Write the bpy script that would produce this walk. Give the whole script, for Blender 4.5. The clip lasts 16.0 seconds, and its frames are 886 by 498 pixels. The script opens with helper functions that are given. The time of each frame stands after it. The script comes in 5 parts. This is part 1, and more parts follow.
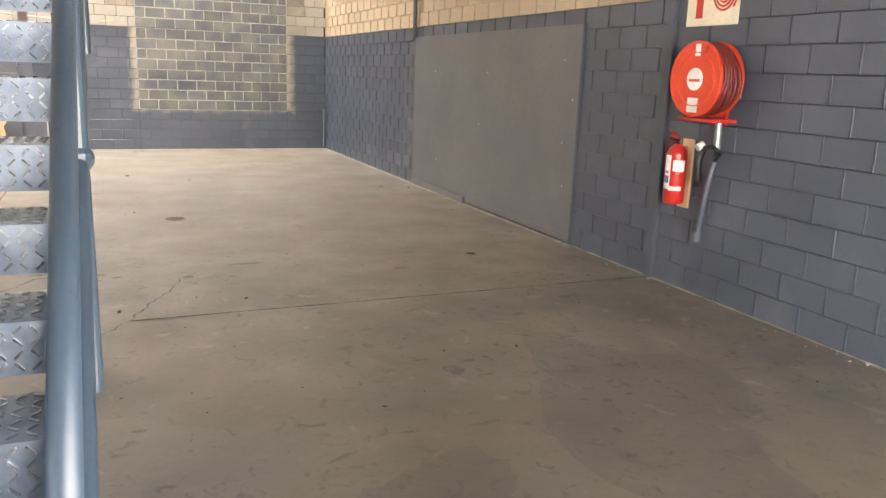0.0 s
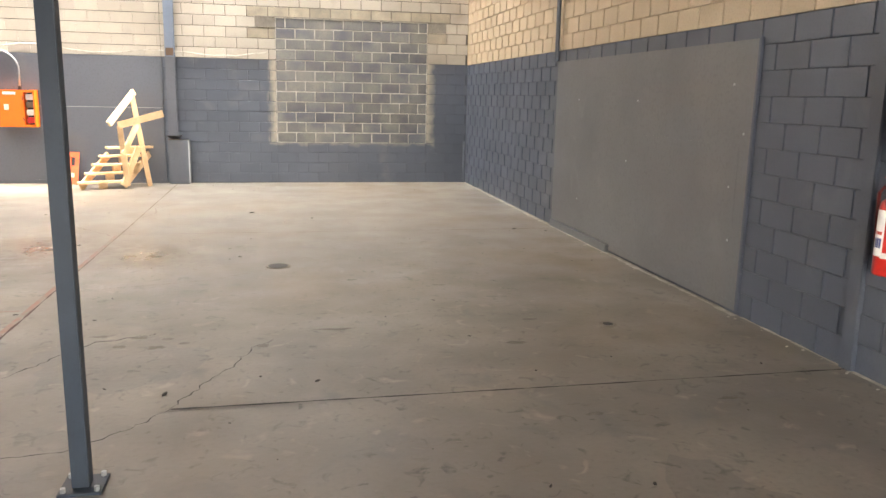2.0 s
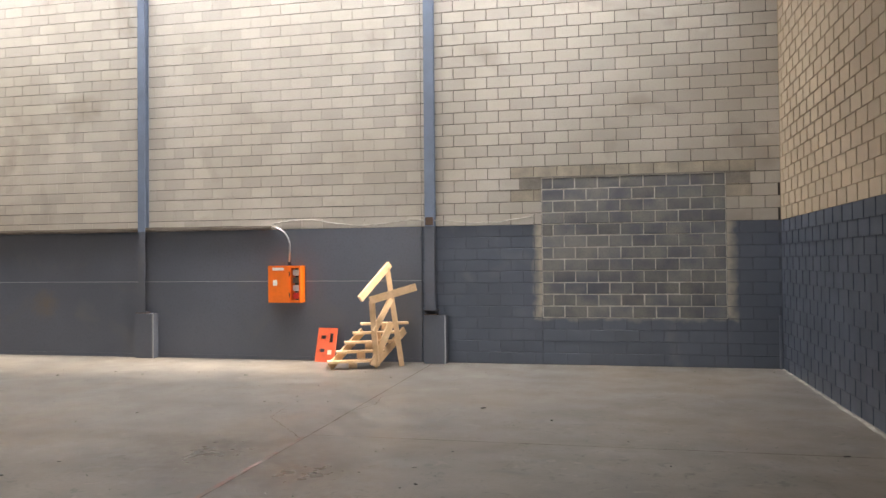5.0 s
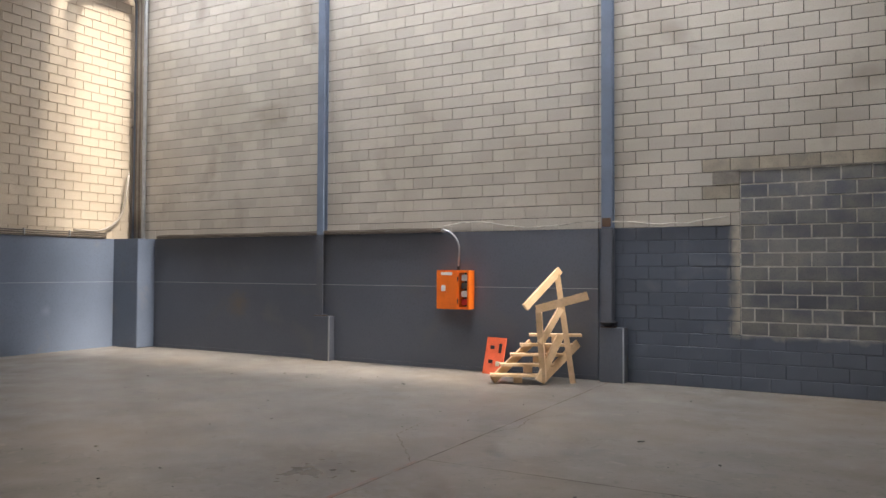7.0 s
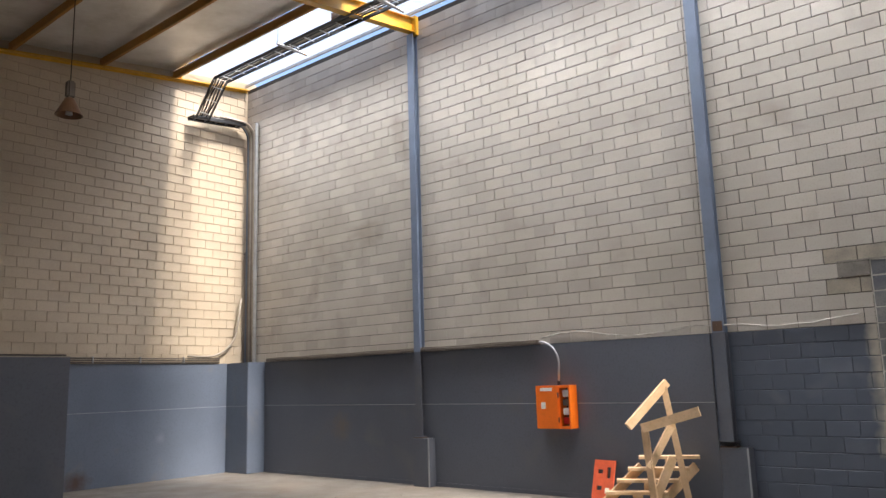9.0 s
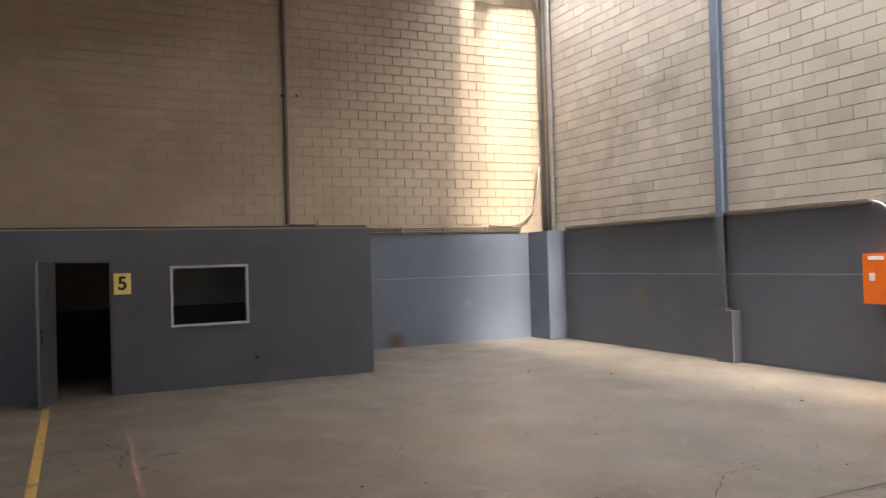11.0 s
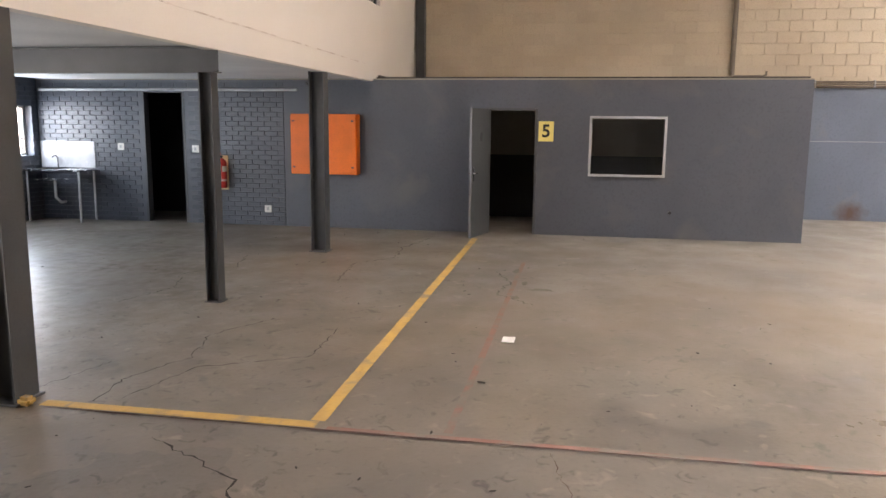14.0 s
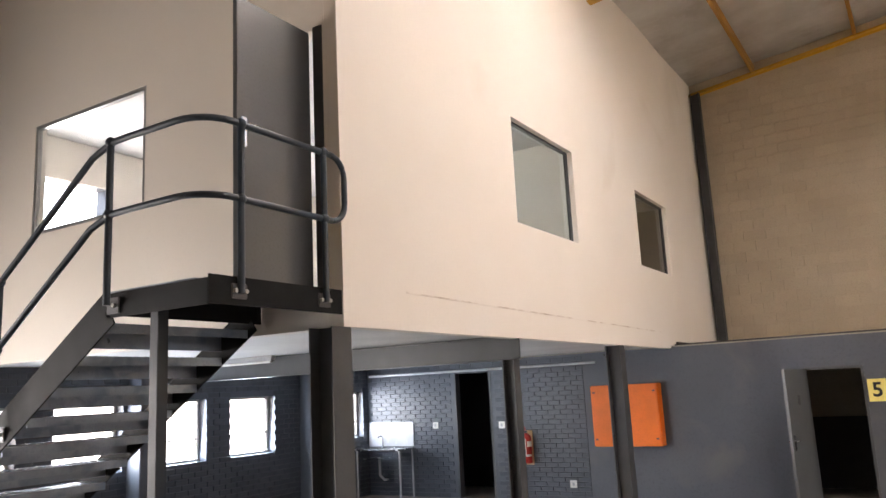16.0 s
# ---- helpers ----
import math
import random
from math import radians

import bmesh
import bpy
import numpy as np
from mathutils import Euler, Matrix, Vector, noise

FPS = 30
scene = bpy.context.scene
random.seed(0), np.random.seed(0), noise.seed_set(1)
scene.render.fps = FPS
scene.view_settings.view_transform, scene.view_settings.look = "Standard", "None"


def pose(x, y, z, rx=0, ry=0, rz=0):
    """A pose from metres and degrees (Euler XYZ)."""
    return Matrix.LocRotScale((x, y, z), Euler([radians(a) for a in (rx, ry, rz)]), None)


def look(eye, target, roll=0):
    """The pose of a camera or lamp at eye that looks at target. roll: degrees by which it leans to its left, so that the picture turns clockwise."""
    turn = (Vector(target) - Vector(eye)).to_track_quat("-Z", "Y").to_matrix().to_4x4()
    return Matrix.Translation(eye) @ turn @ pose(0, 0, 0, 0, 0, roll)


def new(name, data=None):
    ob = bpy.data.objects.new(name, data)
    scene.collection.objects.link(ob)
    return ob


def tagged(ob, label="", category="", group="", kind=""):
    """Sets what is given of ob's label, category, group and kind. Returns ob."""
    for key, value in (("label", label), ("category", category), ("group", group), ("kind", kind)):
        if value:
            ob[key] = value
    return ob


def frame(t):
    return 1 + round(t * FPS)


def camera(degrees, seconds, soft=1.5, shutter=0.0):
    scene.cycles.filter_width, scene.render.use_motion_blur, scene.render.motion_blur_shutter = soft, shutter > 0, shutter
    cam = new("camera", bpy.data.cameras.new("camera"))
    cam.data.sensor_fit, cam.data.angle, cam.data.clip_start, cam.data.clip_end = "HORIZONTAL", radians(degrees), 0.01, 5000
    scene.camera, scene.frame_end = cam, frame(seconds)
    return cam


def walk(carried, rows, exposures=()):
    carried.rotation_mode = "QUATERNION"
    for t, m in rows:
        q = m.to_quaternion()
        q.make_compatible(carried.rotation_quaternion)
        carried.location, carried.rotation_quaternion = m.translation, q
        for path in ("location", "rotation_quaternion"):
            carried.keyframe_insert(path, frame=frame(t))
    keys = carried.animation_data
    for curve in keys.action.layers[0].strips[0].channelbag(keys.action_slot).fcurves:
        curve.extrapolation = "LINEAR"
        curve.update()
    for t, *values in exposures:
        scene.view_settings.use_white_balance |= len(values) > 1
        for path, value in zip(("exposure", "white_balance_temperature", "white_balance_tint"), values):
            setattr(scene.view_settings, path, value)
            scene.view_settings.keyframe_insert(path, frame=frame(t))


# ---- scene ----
cam = camera(59.7, 16.0)
METRES, EYE, TILT, LEAN, TURN = 9.29, 1.72, 0.0, 0.0, -23.4
ROWS = [
    (0.0, 0.0, 0.0, 0.0, 0.45, -12.81, -1.99),
    (0.5, 0.0035, 0.0265, 0.0018, 2.02, -12.65, -1.7),
    (1.0, 0.0098, 0.0588, 0.0013, 4.99, -12.3, -1.5),
    (1.5, 0.0191, 0.0967, 0.0021, 7.96, -12.1, -2.1),
    (2.0, 0.0208, 0.1435, 0.0027, 12.01, -11.11, -1.12),
    (2.5, 0.0235, 0.1925, 0.0024, 15.92, -9.91, -0.72),
    (3.0, 0.0247, 0.243, 0.003, 20.52, -9.55, -0.34),
    (3.5, 0.0218, 0.2963, 0.0044, 24.25, -9.41, 0.33),
    (4.0, 0.0215, 0.346, 0.0056, 29.07, -6.14, 0.08),
    (6.5, 0.0088, 0.5618, -0.0, 47.88, 5.08, 0.21),
    (7.0, 0.0108, 0.598, 0.0001, 52.78, 1.61, -0.25),
    (7.5, 0.0098, 0.6281, -0.0012, 50.76, 2.42, -1.3),
    (8.0, 0.0085, 0.6603, 0.0061, 50.7, 7.89, -1.05),
    (8.5, 0.0145, 0.6928, 0.0135, 57.03, 10.46, 0.19),
    (9.0, 0.0007, 0.7195, 0.0118, 63.78, 9.81, 1.71),
    (9.5, -0.016, 0.7471, 0.012, 71.33, 8.52, 2.91),
    (12.0, -0.0693, 0.8798, -0.0006, 99.53, -5.75, 0.22),
    (12.5, -0.0815, 0.8998, -0.0043, 105.96, -8.23, 0.2),
    (13.0, -0.0899, 0.9139, -0.003, 111.66, -9.18, 0.27),
    (13.5, -0.0943, 0.9268, -0.0014, 117.74, -9.71, -0.4),
    (14.0, -0.095, 0.936, 0.0002, 123.7, -9.3, -0.52),
    (14.5, -0.0918, 0.9421, 0.0027, 131.08, -6.67, 0.33),
    (15.0, -0.0895, 0.9455, 0.0107, 136.54, -0.12, 1.84),
    (15.5, -0.089, 0.9504, 0.0135, 140.77, 5.85, 2.99),
    (16.0, -0.0855, 0.9506, 0.018, 145.52, 10.4, 2.85),
]
EXPOSURES = [(0.0, 3.35, 7600, 14), (1.5, 3.3, 7450, 13), (2.5, 2.95, 7350, 13), (3.5, 2.55, 7250, 14), (6.5, 1.4, 6500, 14), (9.5, 1.25, 6500, 15), (12.0, 2.15, 7350, 17), (14.5, 2.95, 7400, 18), (15.2, 3.05, 7550, 18), (16.0, 2.9, 7300, 18)]
walk(cam, [(t, pose(0, 0, EYE, TILT, LEAN, TURN) @ pose(METRES * x, METRES * y, METRES * z, 90 + pitch, roll, yaw)) for t, x, y, z, yaw, pitch, roll in ROWS], EXPOSURES)

# ---- world and large lights ----
world = bpy.data.worlds.new("sky")
scene.world = world
world.use_nodes = True
wn = world.node_tree
sky = wn.nodes.new("ShaderNodeTexSky")
sky.sky_type = 'NISHITA'
sky.sun_disc = False
sky.sun_elevation = radians(52)
sky.sun_rotation = radians(90)
wn.links.new(sky.outputs[0], wn.nodes["Background"].inputs[0])
wn.nodes["Background"].inputs[1].default_value = 0.15

sun = new("sun", bpy.data.lights.new("sun", 'SUN'))
sun.data.energy = 5.0
sun.data.angle = radians(7)
sun.data.color = (1.0, 0.95, 0.87)
sun.matrix_world = look((61.5, 1.5, 78.8), (0, 0, 0))


def area(name, eye, target, sx, sy, watts, colour, spread=180):
    lamp = bpy.data.lights.new(name, 'AREA')
    lamp.shape, lamp.size, lamp.size_y, lamp.energy, lamp.color, lamp.spread = 'RECTANGLE', sx, sy, watts, colour, radians(spread)
    ob = new(name, lamp)
    ob.matrix_world = look(eye, target)
    return ob


# daylight of the translucent roof strip along the far wall, and of the open roller door
area("skylight_daylight", (-4.7, 15.82, 8.84), (-4.7, 15.74, 0), 15.4, 1.45, 350, (0.90, 0.95, 1.0), 106)
area("doorway_daylight", (1.7, -0.75, 1.3), (1.7, 5, 1.2), 3.0, 2.4, 24, (0.86, 0.93, 1.0))
# added fill through an unseen roof opening, to brighten the white and west walls
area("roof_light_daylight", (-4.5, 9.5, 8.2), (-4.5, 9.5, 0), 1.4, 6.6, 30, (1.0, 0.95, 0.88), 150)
for wx in (-6.02, -4.62, -3.24, -8.45):
    area("window_daylight", (wx, -0.70 if wx > -7 else -1.10, 1.5), (wx, 4, 0.9), 0.9 if wx > -7 else 1.6, 0.85, 10, (0.62, 0.80, 1.0))
for wx in (-5.0, -2.6):
    area("window_daylight", (wx, -0.70, 4.15), (wx, 4, 3.9), 1.4, 1.1, 8, (0.80, 0.90, 1.0))

# ---- materials ----


def mat(name, base, other=None, rough=0.7, metal=0.0, scale=3.0, fine=40.0, bump=0.15, amount=0.5, fine_dark=0.72, stain=None, stain_scale=0.7, stain_low=0.56, random_amount=0.0, gloss_var=0.12, scuff=False):
    """A surface with coarse and fine variation, stains of their own shape, and a fine relief."""
    m = bpy.data.materials.new(name)
    m.use_nodes = True
    nt = m.node_tree
    b = nt.nodes["Principled BSDF"]
    b.inputs["Metallic"].default_value = metal
    geo = nt.nodes.new("ShaderNodeNewGeometry")

    def noise_at(s, detail=5.0, dist=0.0):
        n = nt.nodes.new("ShaderNodeTexNoise")
        n.inputs["Scale"].default_value, n.inputs["Detail"].default_value, n.inputs["Distortion"].default_value = s, detail, dist
        nt.links.new(geo.outputs["Position"], n.inputs["Vector"])
        return n.outputs["Fac"]

    def mixed(fac, a, c, low, high):
        r = nt.nodes.new("ShaderNodeMapRange")
        r.inputs[1].default_value, r.inputs[2].default_value = low, high
        nt.links.new(fac, r.inputs[0])
        x = nt.nodes.new("ShaderNodeMix")
        x.data_type = 'RGBA'
        nt.links.new(r.outputs[0], x.inputs[0])
        for sock, v in ((x.inputs[6], a), (x.inputs[7], c)):
            if isinstance(v, tuple):
                sock.default_value = (*v, 1)
            else:
                nt.links.new(v, sock)
        return x.outputs[2]

    other = other or tuple(c * (1 - amount * 0.4) for c in base)
    col = mixed(noise_at(scale), base, other, 0.35, 0.68)
    finecol = noise_at(fine, 8.0)
    col = mixed(finecol, col, tuple(c * fine_dark for c in base), 0.5, 0.85)
    if stain:
        col = mixed(noise_at(stain_scale, 9.0, 0.6), col, stain, stain_low, stain_low + 0.16)
    if scuff:
        # small dark scuffs and pale worn spots, drawn out unevenly
        col = mixed(noise_at(9.0, 3.0, 1.2), col, tuple(c * 0.40 for c in base), 0.60, 0.72)
        col = mixed(noise_at(5.5, 4.0, 0.8), col, tuple(min(1, c * 1.25) for c in base), 0.62, 0.74)
        col = mixed(noise_at(0.35, 3.0), col, tuple(c * k for c, k in zip(base, (0.88, 0.78, 0.66))), 0.46, 0.80)
    if random_amount:
        info = nt.nodes.new("ShaderNodeObjectInfo")
        hsv = nt.nodes.new("ShaderNodeHueSaturation")
        add = nt.nodes.new("ShaderNodeMath")
        add.operation = 'ADD'
        isl = nt.nodes.new("ShaderNodeMath")
        isl.operation = 'FRACT'
        nt.links.new(info.outputs["Random"], add.inputs[0])
        nt.links.new(geo.outputs["Random Per Island"], add.inputs[1])
        nt.links.new(add.outputs[0], isl.inputs[0])
        r = nt.nodes.new("ShaderNodeMapRange")
        r.inputs[3].default_value, r.inputs[4].default_value = 1 - random_amount, 1 + random_amount * 0.6
        nt.links.new(isl.outputs[0], r.inputs[0])
        nt.links.new(r.outputs[0], hsv.inputs["Value"])
        nt.links.new(col, hsv.inputs["Color"])
        col = hsv.outputs[0]
    nt.links.new(col, b.inputs["Base Color"])
    r = nt.nodes.new("ShaderNodeMapRange")
    r.inputs[3].default_value, r.inputs[4].default_value = max(0.03, rough - gloss_var), min(1, rough + gloss_var)
    nt.links.new(noise_at(scale * 1.7), r.inputs[0])
    nt.links.new(r.outputs[0], b.inputs["Roughness"])
    if bump:
        bp = nt.nodes.new("ShaderNodeBump")
        bp.inputs["Strength"].default_value, bp.inputs["Distance"].default_value = bump, 0.01
        nt.links.new(finecol, bp.inputs["Height"])
        nt.links.new(bp.outputs[0], b.inputs["Normal"])
    return m


def glass_mat(name, tint=(1, 1, 1), rough=0.0):
    m = bpy.data.materials.new(name)
    m.use_nodes = True
    b = m.node_tree.nodes["Principled BSDF"]
    b.inputs["Base Color"].default_value = (*tint, 1)
    b.inputs["Transmission Weight"].default_value = 1.0
    b.inputs["Roughness"].default_value = rough
    b.inputs["IOR"].default_value = 1.45
    return m


CONCRETE = mat("concrete_floor", (0.168, 0.144, 0.117), (0.112, 0.098, 0.083), rough=0.46, scale=0.9, fine=26, bump=0.14, stain=(0.098, 0.088, 0.080), stain_scale=2.6, stain_low=0.585, gloss_var=0.26, scuff=True)


def polish(m, places):
    """Lets worn, polished places (x, y, radius, roughness) lower a floor's roughness, with a ragged outline."""
    nt = m.node_tree
    bs = nt.nodes["Principled BSDF"]
    rough = bs.inputs["Roughness"].links[0].from_socket
    geo = nt.nodes.new("ShaderNodeNewGeometry")
    nz = nt.nodes.new("ShaderNodeTexNoise")
    nz.inputs["Scale"].default_value, nz.inputs["Detail"].default_value = 6.5, 6.0
    nt.links.new(geo.outputs["Position"], nz.inputs["Vector"])
    for x, y, rad, value in places:
        d = nt.nodes.new("ShaderNodeVectorMath")
        d.operation = 'DISTANCE'
        d.inputs[1].default_value = (x, y, 0)
        nt.links.new(geo.outputs["Position"], d.inputs[0])
        a = nt.nodes.new("ShaderNodeMath")
        a.operation = 'MULTIPLY_ADD'
        a.inputs[1].default_value = rad * 3.0
        nt.links.new(nz.outputs["Fac"], a.inputs[0])
        nt.links.new(d.outputs["Value"], a.inputs[2])
        r = nt.nodes.new("ShaderNodeMapRange")
        r.inputs[1].default_value, r.inputs[2].default_value, r.inputs[3].default_value, r.inputs[4].default_value = rad * 1.5, rad * 3.0, 1.0, 0.0
        nt.links.new(a.outputs[0], r.inputs[0])
        x_ = nt.nodes.new("ShaderNodeMix")
        nt.links.new(r.outputs[0], x_.inputs[0])
        nt.links.new(rough, x_.inputs[2])
        x_.inputs[3].default_value = value
        rough = x_.outputs[0]
    nt.links.new(rough, bs.inputs["Roughness"])


polish(CONCRETE, [(-1.95, 10.3, 0.65, 0.25), (-0.8, 9.75, 0.5, 0.25), (-3.6, 2.4, 2.0, 0.30), (-6.0, 1.4, 1.8, 0.30)])
DADO = mat("slate_paint", (0.074, 0.086, 0.112), rough=0.40, scale=1.2, fine=60, bump=0.10, random_amount=0.10, stain=(0.105, 0.112, 0.128), stain_scale=1.3, stain_low=0.60)
# the dado's slate paint, darkened for the weaker light on the office
OFFICE = mat("shaded_slate_paint_on_plaster", (0.080, 0.086, 0.103), (0.066, 0.072, 0.087), rough=0.45, scale=0.8, fine=30, bump=0.06, stain=(0.100, 0.100, 0.105), stain_scale=1.1)
# lighter blue-grey paint, brightened further to carry the skylight's sun
DADO_WEST = mat("sunlit_blue_grey_paint", (0.138, 0.165, 0.212), (0.112, 0.134, 0.172), rough=0.38, scale=0.8, fine=30, bump=0.06, stain=(0.17, 0.17, 0.18), stain_scale=1.3, stain_low=0.62)


def stain_at(m, x, y, z, rad, colour):
    """A stain with a soft ragged edge round one place."""
    nt = m.node_tree
    bs = nt.nodes["Principled BSDF"]
    geo, nz, d = nt.nodes.new("ShaderNodeNewGeometry"), nt.nodes.new("ShaderNodeTexNoise"), nt.nodes.new("ShaderNodeVectorMath")
    nz.inputs["Scale"].default_value, nz.inputs["Detail"].default_value = 7.0, 5.0
    nt.links.new(geo.outputs["Position"], nz.inputs["Vector"])
    d.operation = 'DISTANCE'
    d.inputs[1].default_value = (x, y, z)
    nt.links.new(geo.outputs["Position"], d.inputs[0])
    a = nt.nodes.new("ShaderNodeMath")
    a.operation = 'MULTIPLY_ADD'
    a.inputs[1].default_value = rad
    nt.links.new(nz.outputs["Fac"], a.inputs[0])
    nt.links.new(d.outputs["Value"], a.inputs[2])
    r = nt.nodes.new("ShaderNodeMapRange")
    r.inputs[1].default_value, r.inputs[2].default_value, r.inputs[3].default_value, r.inputs[4].default_value = rad * 0.6, rad * 1.5, 0.9, 0.0
    nt.links.new(a.outputs[0], r.inputs[0])
    x_ = nt.nodes.new("ShaderNodeMix")
    x_.data_type = 'RGBA'
    nt.links.new(r.outputs[0], x_.inputs[0])
    nt.links.new(bs.inputs["Base Color"].links[0].from_socket, x_.inputs[6])
    x_.inputs[7].default_value = (*colour, 1)
    nt.links.new(x_.outputs[2], bs.inputs["Base Color"])


stain_at(DADO_WEST, -12.62, 13.2, 0.12, 0.30, (0.085, 0.045, 0.025))
stain_at(DADO_WEST, -12.62, 14.9, 0.85, 0.14, (0.19, 0.21, 0.25))
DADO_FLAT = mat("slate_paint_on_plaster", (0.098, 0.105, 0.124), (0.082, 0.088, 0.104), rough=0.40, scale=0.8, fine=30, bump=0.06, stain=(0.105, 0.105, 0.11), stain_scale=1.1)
CREAM = mat("cream_paint_on_block", (0.44, 0.395, 0.332), (0.365, 0.322, 0.262), rough=0.6, scale=0.7, fine=45, bump=0.22, random_amount=0.12, stain=(0.29, 0.25, 0.20), stain_scale=0.9, stain_low=0.57)
# the far wall's cream, with the light's warm tint put into the colour
TAN = mat("warm_lit_cream_paint_on_block", (0.46, 0.365, 0.25), (0.39, 0.305, 0.205), rough=0.6, scale=0.7, fine=45, bump=0.16, random_amount=0.06)
# the same tint, weaker, for the west wall
TAN_WEST = mat("pale_warm_lit_paint_on_block", (0.46, 0.378, 0.276), (0.40, 0.322, 0.230), rough=0.6, scale=0.7, fine=45, bump=0.16, random_amount=0.05)
CREAM_JOINT_SOFT = mat("cream_joint_painted_over", (0.425, 0.338, 0.235), rough=0.8, scale=1.5, fine=60)
# near black: shadow lines between the courses are put into this colour
DARK_JOINT = mat("shadow_dark_joint", (0.05, 0.042, 0.034), rough=0.85, scale=1.5, fine=60)
DADO_JOINT = mat("slate_joint", (0.052, 0.060, 0.080), rough=0.7, scale=1.5, fine=60)
PATCH = mat("bare_grey_block", (0.105, 0.109, 0.122), (0.21, 0.20, 0.175), rough=0.85, scale=2.6, fine=50, bump=0.3, random_amount=0.25)
MORTAR = mat("pale_mortar", (0.52, 0.48, 0.41), (0.28, 0.26, 0.22), rough=0.9, scale=6, fine=50, bump=0.3)
WHITE = mat("white_plaster", (0.80, 0.745, 0.675), (0.76, 0.70, 0.63), rough=0.6, scale=0.6, fine=35, bump=0.02, fine_dark=0.95, stain=(0.70, 0.63, 0.55), stain_scale=0.5, stain_low=0.62)
CEIL = mat("white_ceiling_board", (0.74, 0.74, 0.73), rough=0.75, scale=0.8, fine=40, bump=0.03)
STEEL = mat("dark_grey_steel_paint", (0.068, 0.070, 0.075), rough=0.42, scale=4, fine=70, bump=0.06)
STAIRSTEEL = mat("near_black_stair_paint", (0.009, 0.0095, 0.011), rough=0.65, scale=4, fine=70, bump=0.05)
BOARDGREY = mat("grey_board_paint", (0.135, 0.134, 0.134), (0.110, 0.110, 0.113), rough=0.37, scale=0.9, fine=30, bump=0.05, stain=(0.15, 0.15, 0.148), stain_scale=2.2, stain_low=0.62)
POSTSTEEL = mat("dark_navy_post_paint", (0.017, 0.025, 0.036), rough=0.5, scale=3, fine=70, bump=0.05)
BLUESTEEL = mat("blue_grey_steel_paint", (0.034, 0.052, 0.074), rough=0.4, scale=3, fine=70, bump=0.05)
COLBLUE = mat("slate_blue_column_paint", (0.14, 0.175, 0.235), rough=0.45, scale=3, fine=60, bump=0.05)
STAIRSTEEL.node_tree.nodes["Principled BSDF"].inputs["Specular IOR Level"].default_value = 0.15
CHEQUER = mat("galvanised_chequer_plate", (0.30, 0.35, 0.42), rough=0.33, metal=0.6, scale=4, fine=60, bump=0.1, stain=(0.17, 0.21, 0.27), stain_scale=5, stain_low=0.5)
YELLOW = mat("yellow_steel_paint", (0.62, 0.33, 0.02), rough=0.45, scale=3, fine=50, bump=0.05)
SHADE = mat("brown_lamp_shade", (0.16, 0.075, 0.03), rough=0.5, scale=4, fine=50)
PURLIN = mat("ochre_purlin_paint", (0.40, 0.19, 0.03), rough=0.6, scale=2, fine=50)
FOIL = mat("silver_roof_foil", (0.70, 0.69, 0.67), (0.52, 0.50, 0.47), rough=0.40, metal=0.5, scale=1.4, fine=9, bump=0.06, fine_dark=0.92)
ORANGE = mat("orange_enamel", (0.88, 0.17, 0.006), rough=0.5, scale=2, fine=60, bump=0.03)
RED = mat("red_enamel", (0.50, 0.022, 0.016), rough=0.3, scale=3, fine=60, bump=0.02)
REDORANGE = mat("hose_reel_red", (0.72, 0.065, 0.025), rough=0.35, scale=3, fine=60, bump=0.02)
HOSE = mat("dark_red_hose", (0.16, 0.018, 0.016), rough=0.5, scale=8, fine=60)
BLACK = mat("black_plastic", (0.012, 0.012, 0.013), rough=0.45, scale=8, fine=80)
PAPER = mat("white_paper_label", (0.80, 0.78, 0.74), rough=0.6, scale=8, fine=80, bump=0.02)
SIGNCREAM = mat("cream_sign_board", (0.82, 0.73, 0.55), rough=0.5, scale=3, fine=50, bump=0.02)
SIGNYEL = mat("yellow_sign_board", (0.85, 0.70, 0.22), rough=0.5, scale=3, fine=50, bump=0.02)
SIGNRED = mat("sign_red", (0.65, 0.06, 0.03), rough=0.5, scale=6, fine=60, bump=0)
LABELBLUE = mat("label_blue", (0.03, 0.05, 0.2), rough=0.5, scale=6, fine=60, bump=0)
WOOD = mat("new_pine", (0.70, 0.49, 0.29), (0.58, 0.38, 0.20), rough=0.6, scale=5, fine=30, bump=0.15)
GALV = mat("galvanised_steel", (0.42, 0.43, 0.43), rough=0.4, metal=0.8, scale=8, fine=70)
PIPEGREY = mat("grey_painted_pipe", (0.10, 0.115, 0.14), rough=0.45, scale=6, fine=60)
CABLE = mat("grimy_cable", (0.16, 0.13, 0.10), rough=0.6, scale=5, fine=40)
FLOORDUST = mat("dusty_beige_cable", (0.30, 0.255, 0.20), rough=0.6, scale=5, fine=40)
DARKWALL = mat("near_black_inside", (0.012, 0.013, 0.016), rough=0.6, scale=2, fine=40)
INNER = mat("beige_paint_inside", (0.30, 0.27, 0.22), rough=0.7, scale=1, fine=40)
DOORGREY = mat("grey_door_paint", (0.10, 0.105, 0.11), rough=0.30, scale=1, fine=50, bump=0.02, gloss_var=0.03)
FRAMEWHITE = mat("white_frame_paint", (0.44, 0.44, 0.44), rough=0.4, scale=4, fine=60, bump=0.02)
ALU = mat("aluminium_frame", (0.45, 0.45, 0.45), rough=0.35, metal=0.7, scale=4, fine=60)
CHROME = mat("chrome", (0.7, 0.7, 0.7), rough=0.15, metal=1.0, scale=4, fine=60, bump=0)
STAINLESS = mat("stainless_steel", (0.55, 0.56, 0.57), rough=0.25, metal=0.9, scale=4, fine=60, bump=0.02)
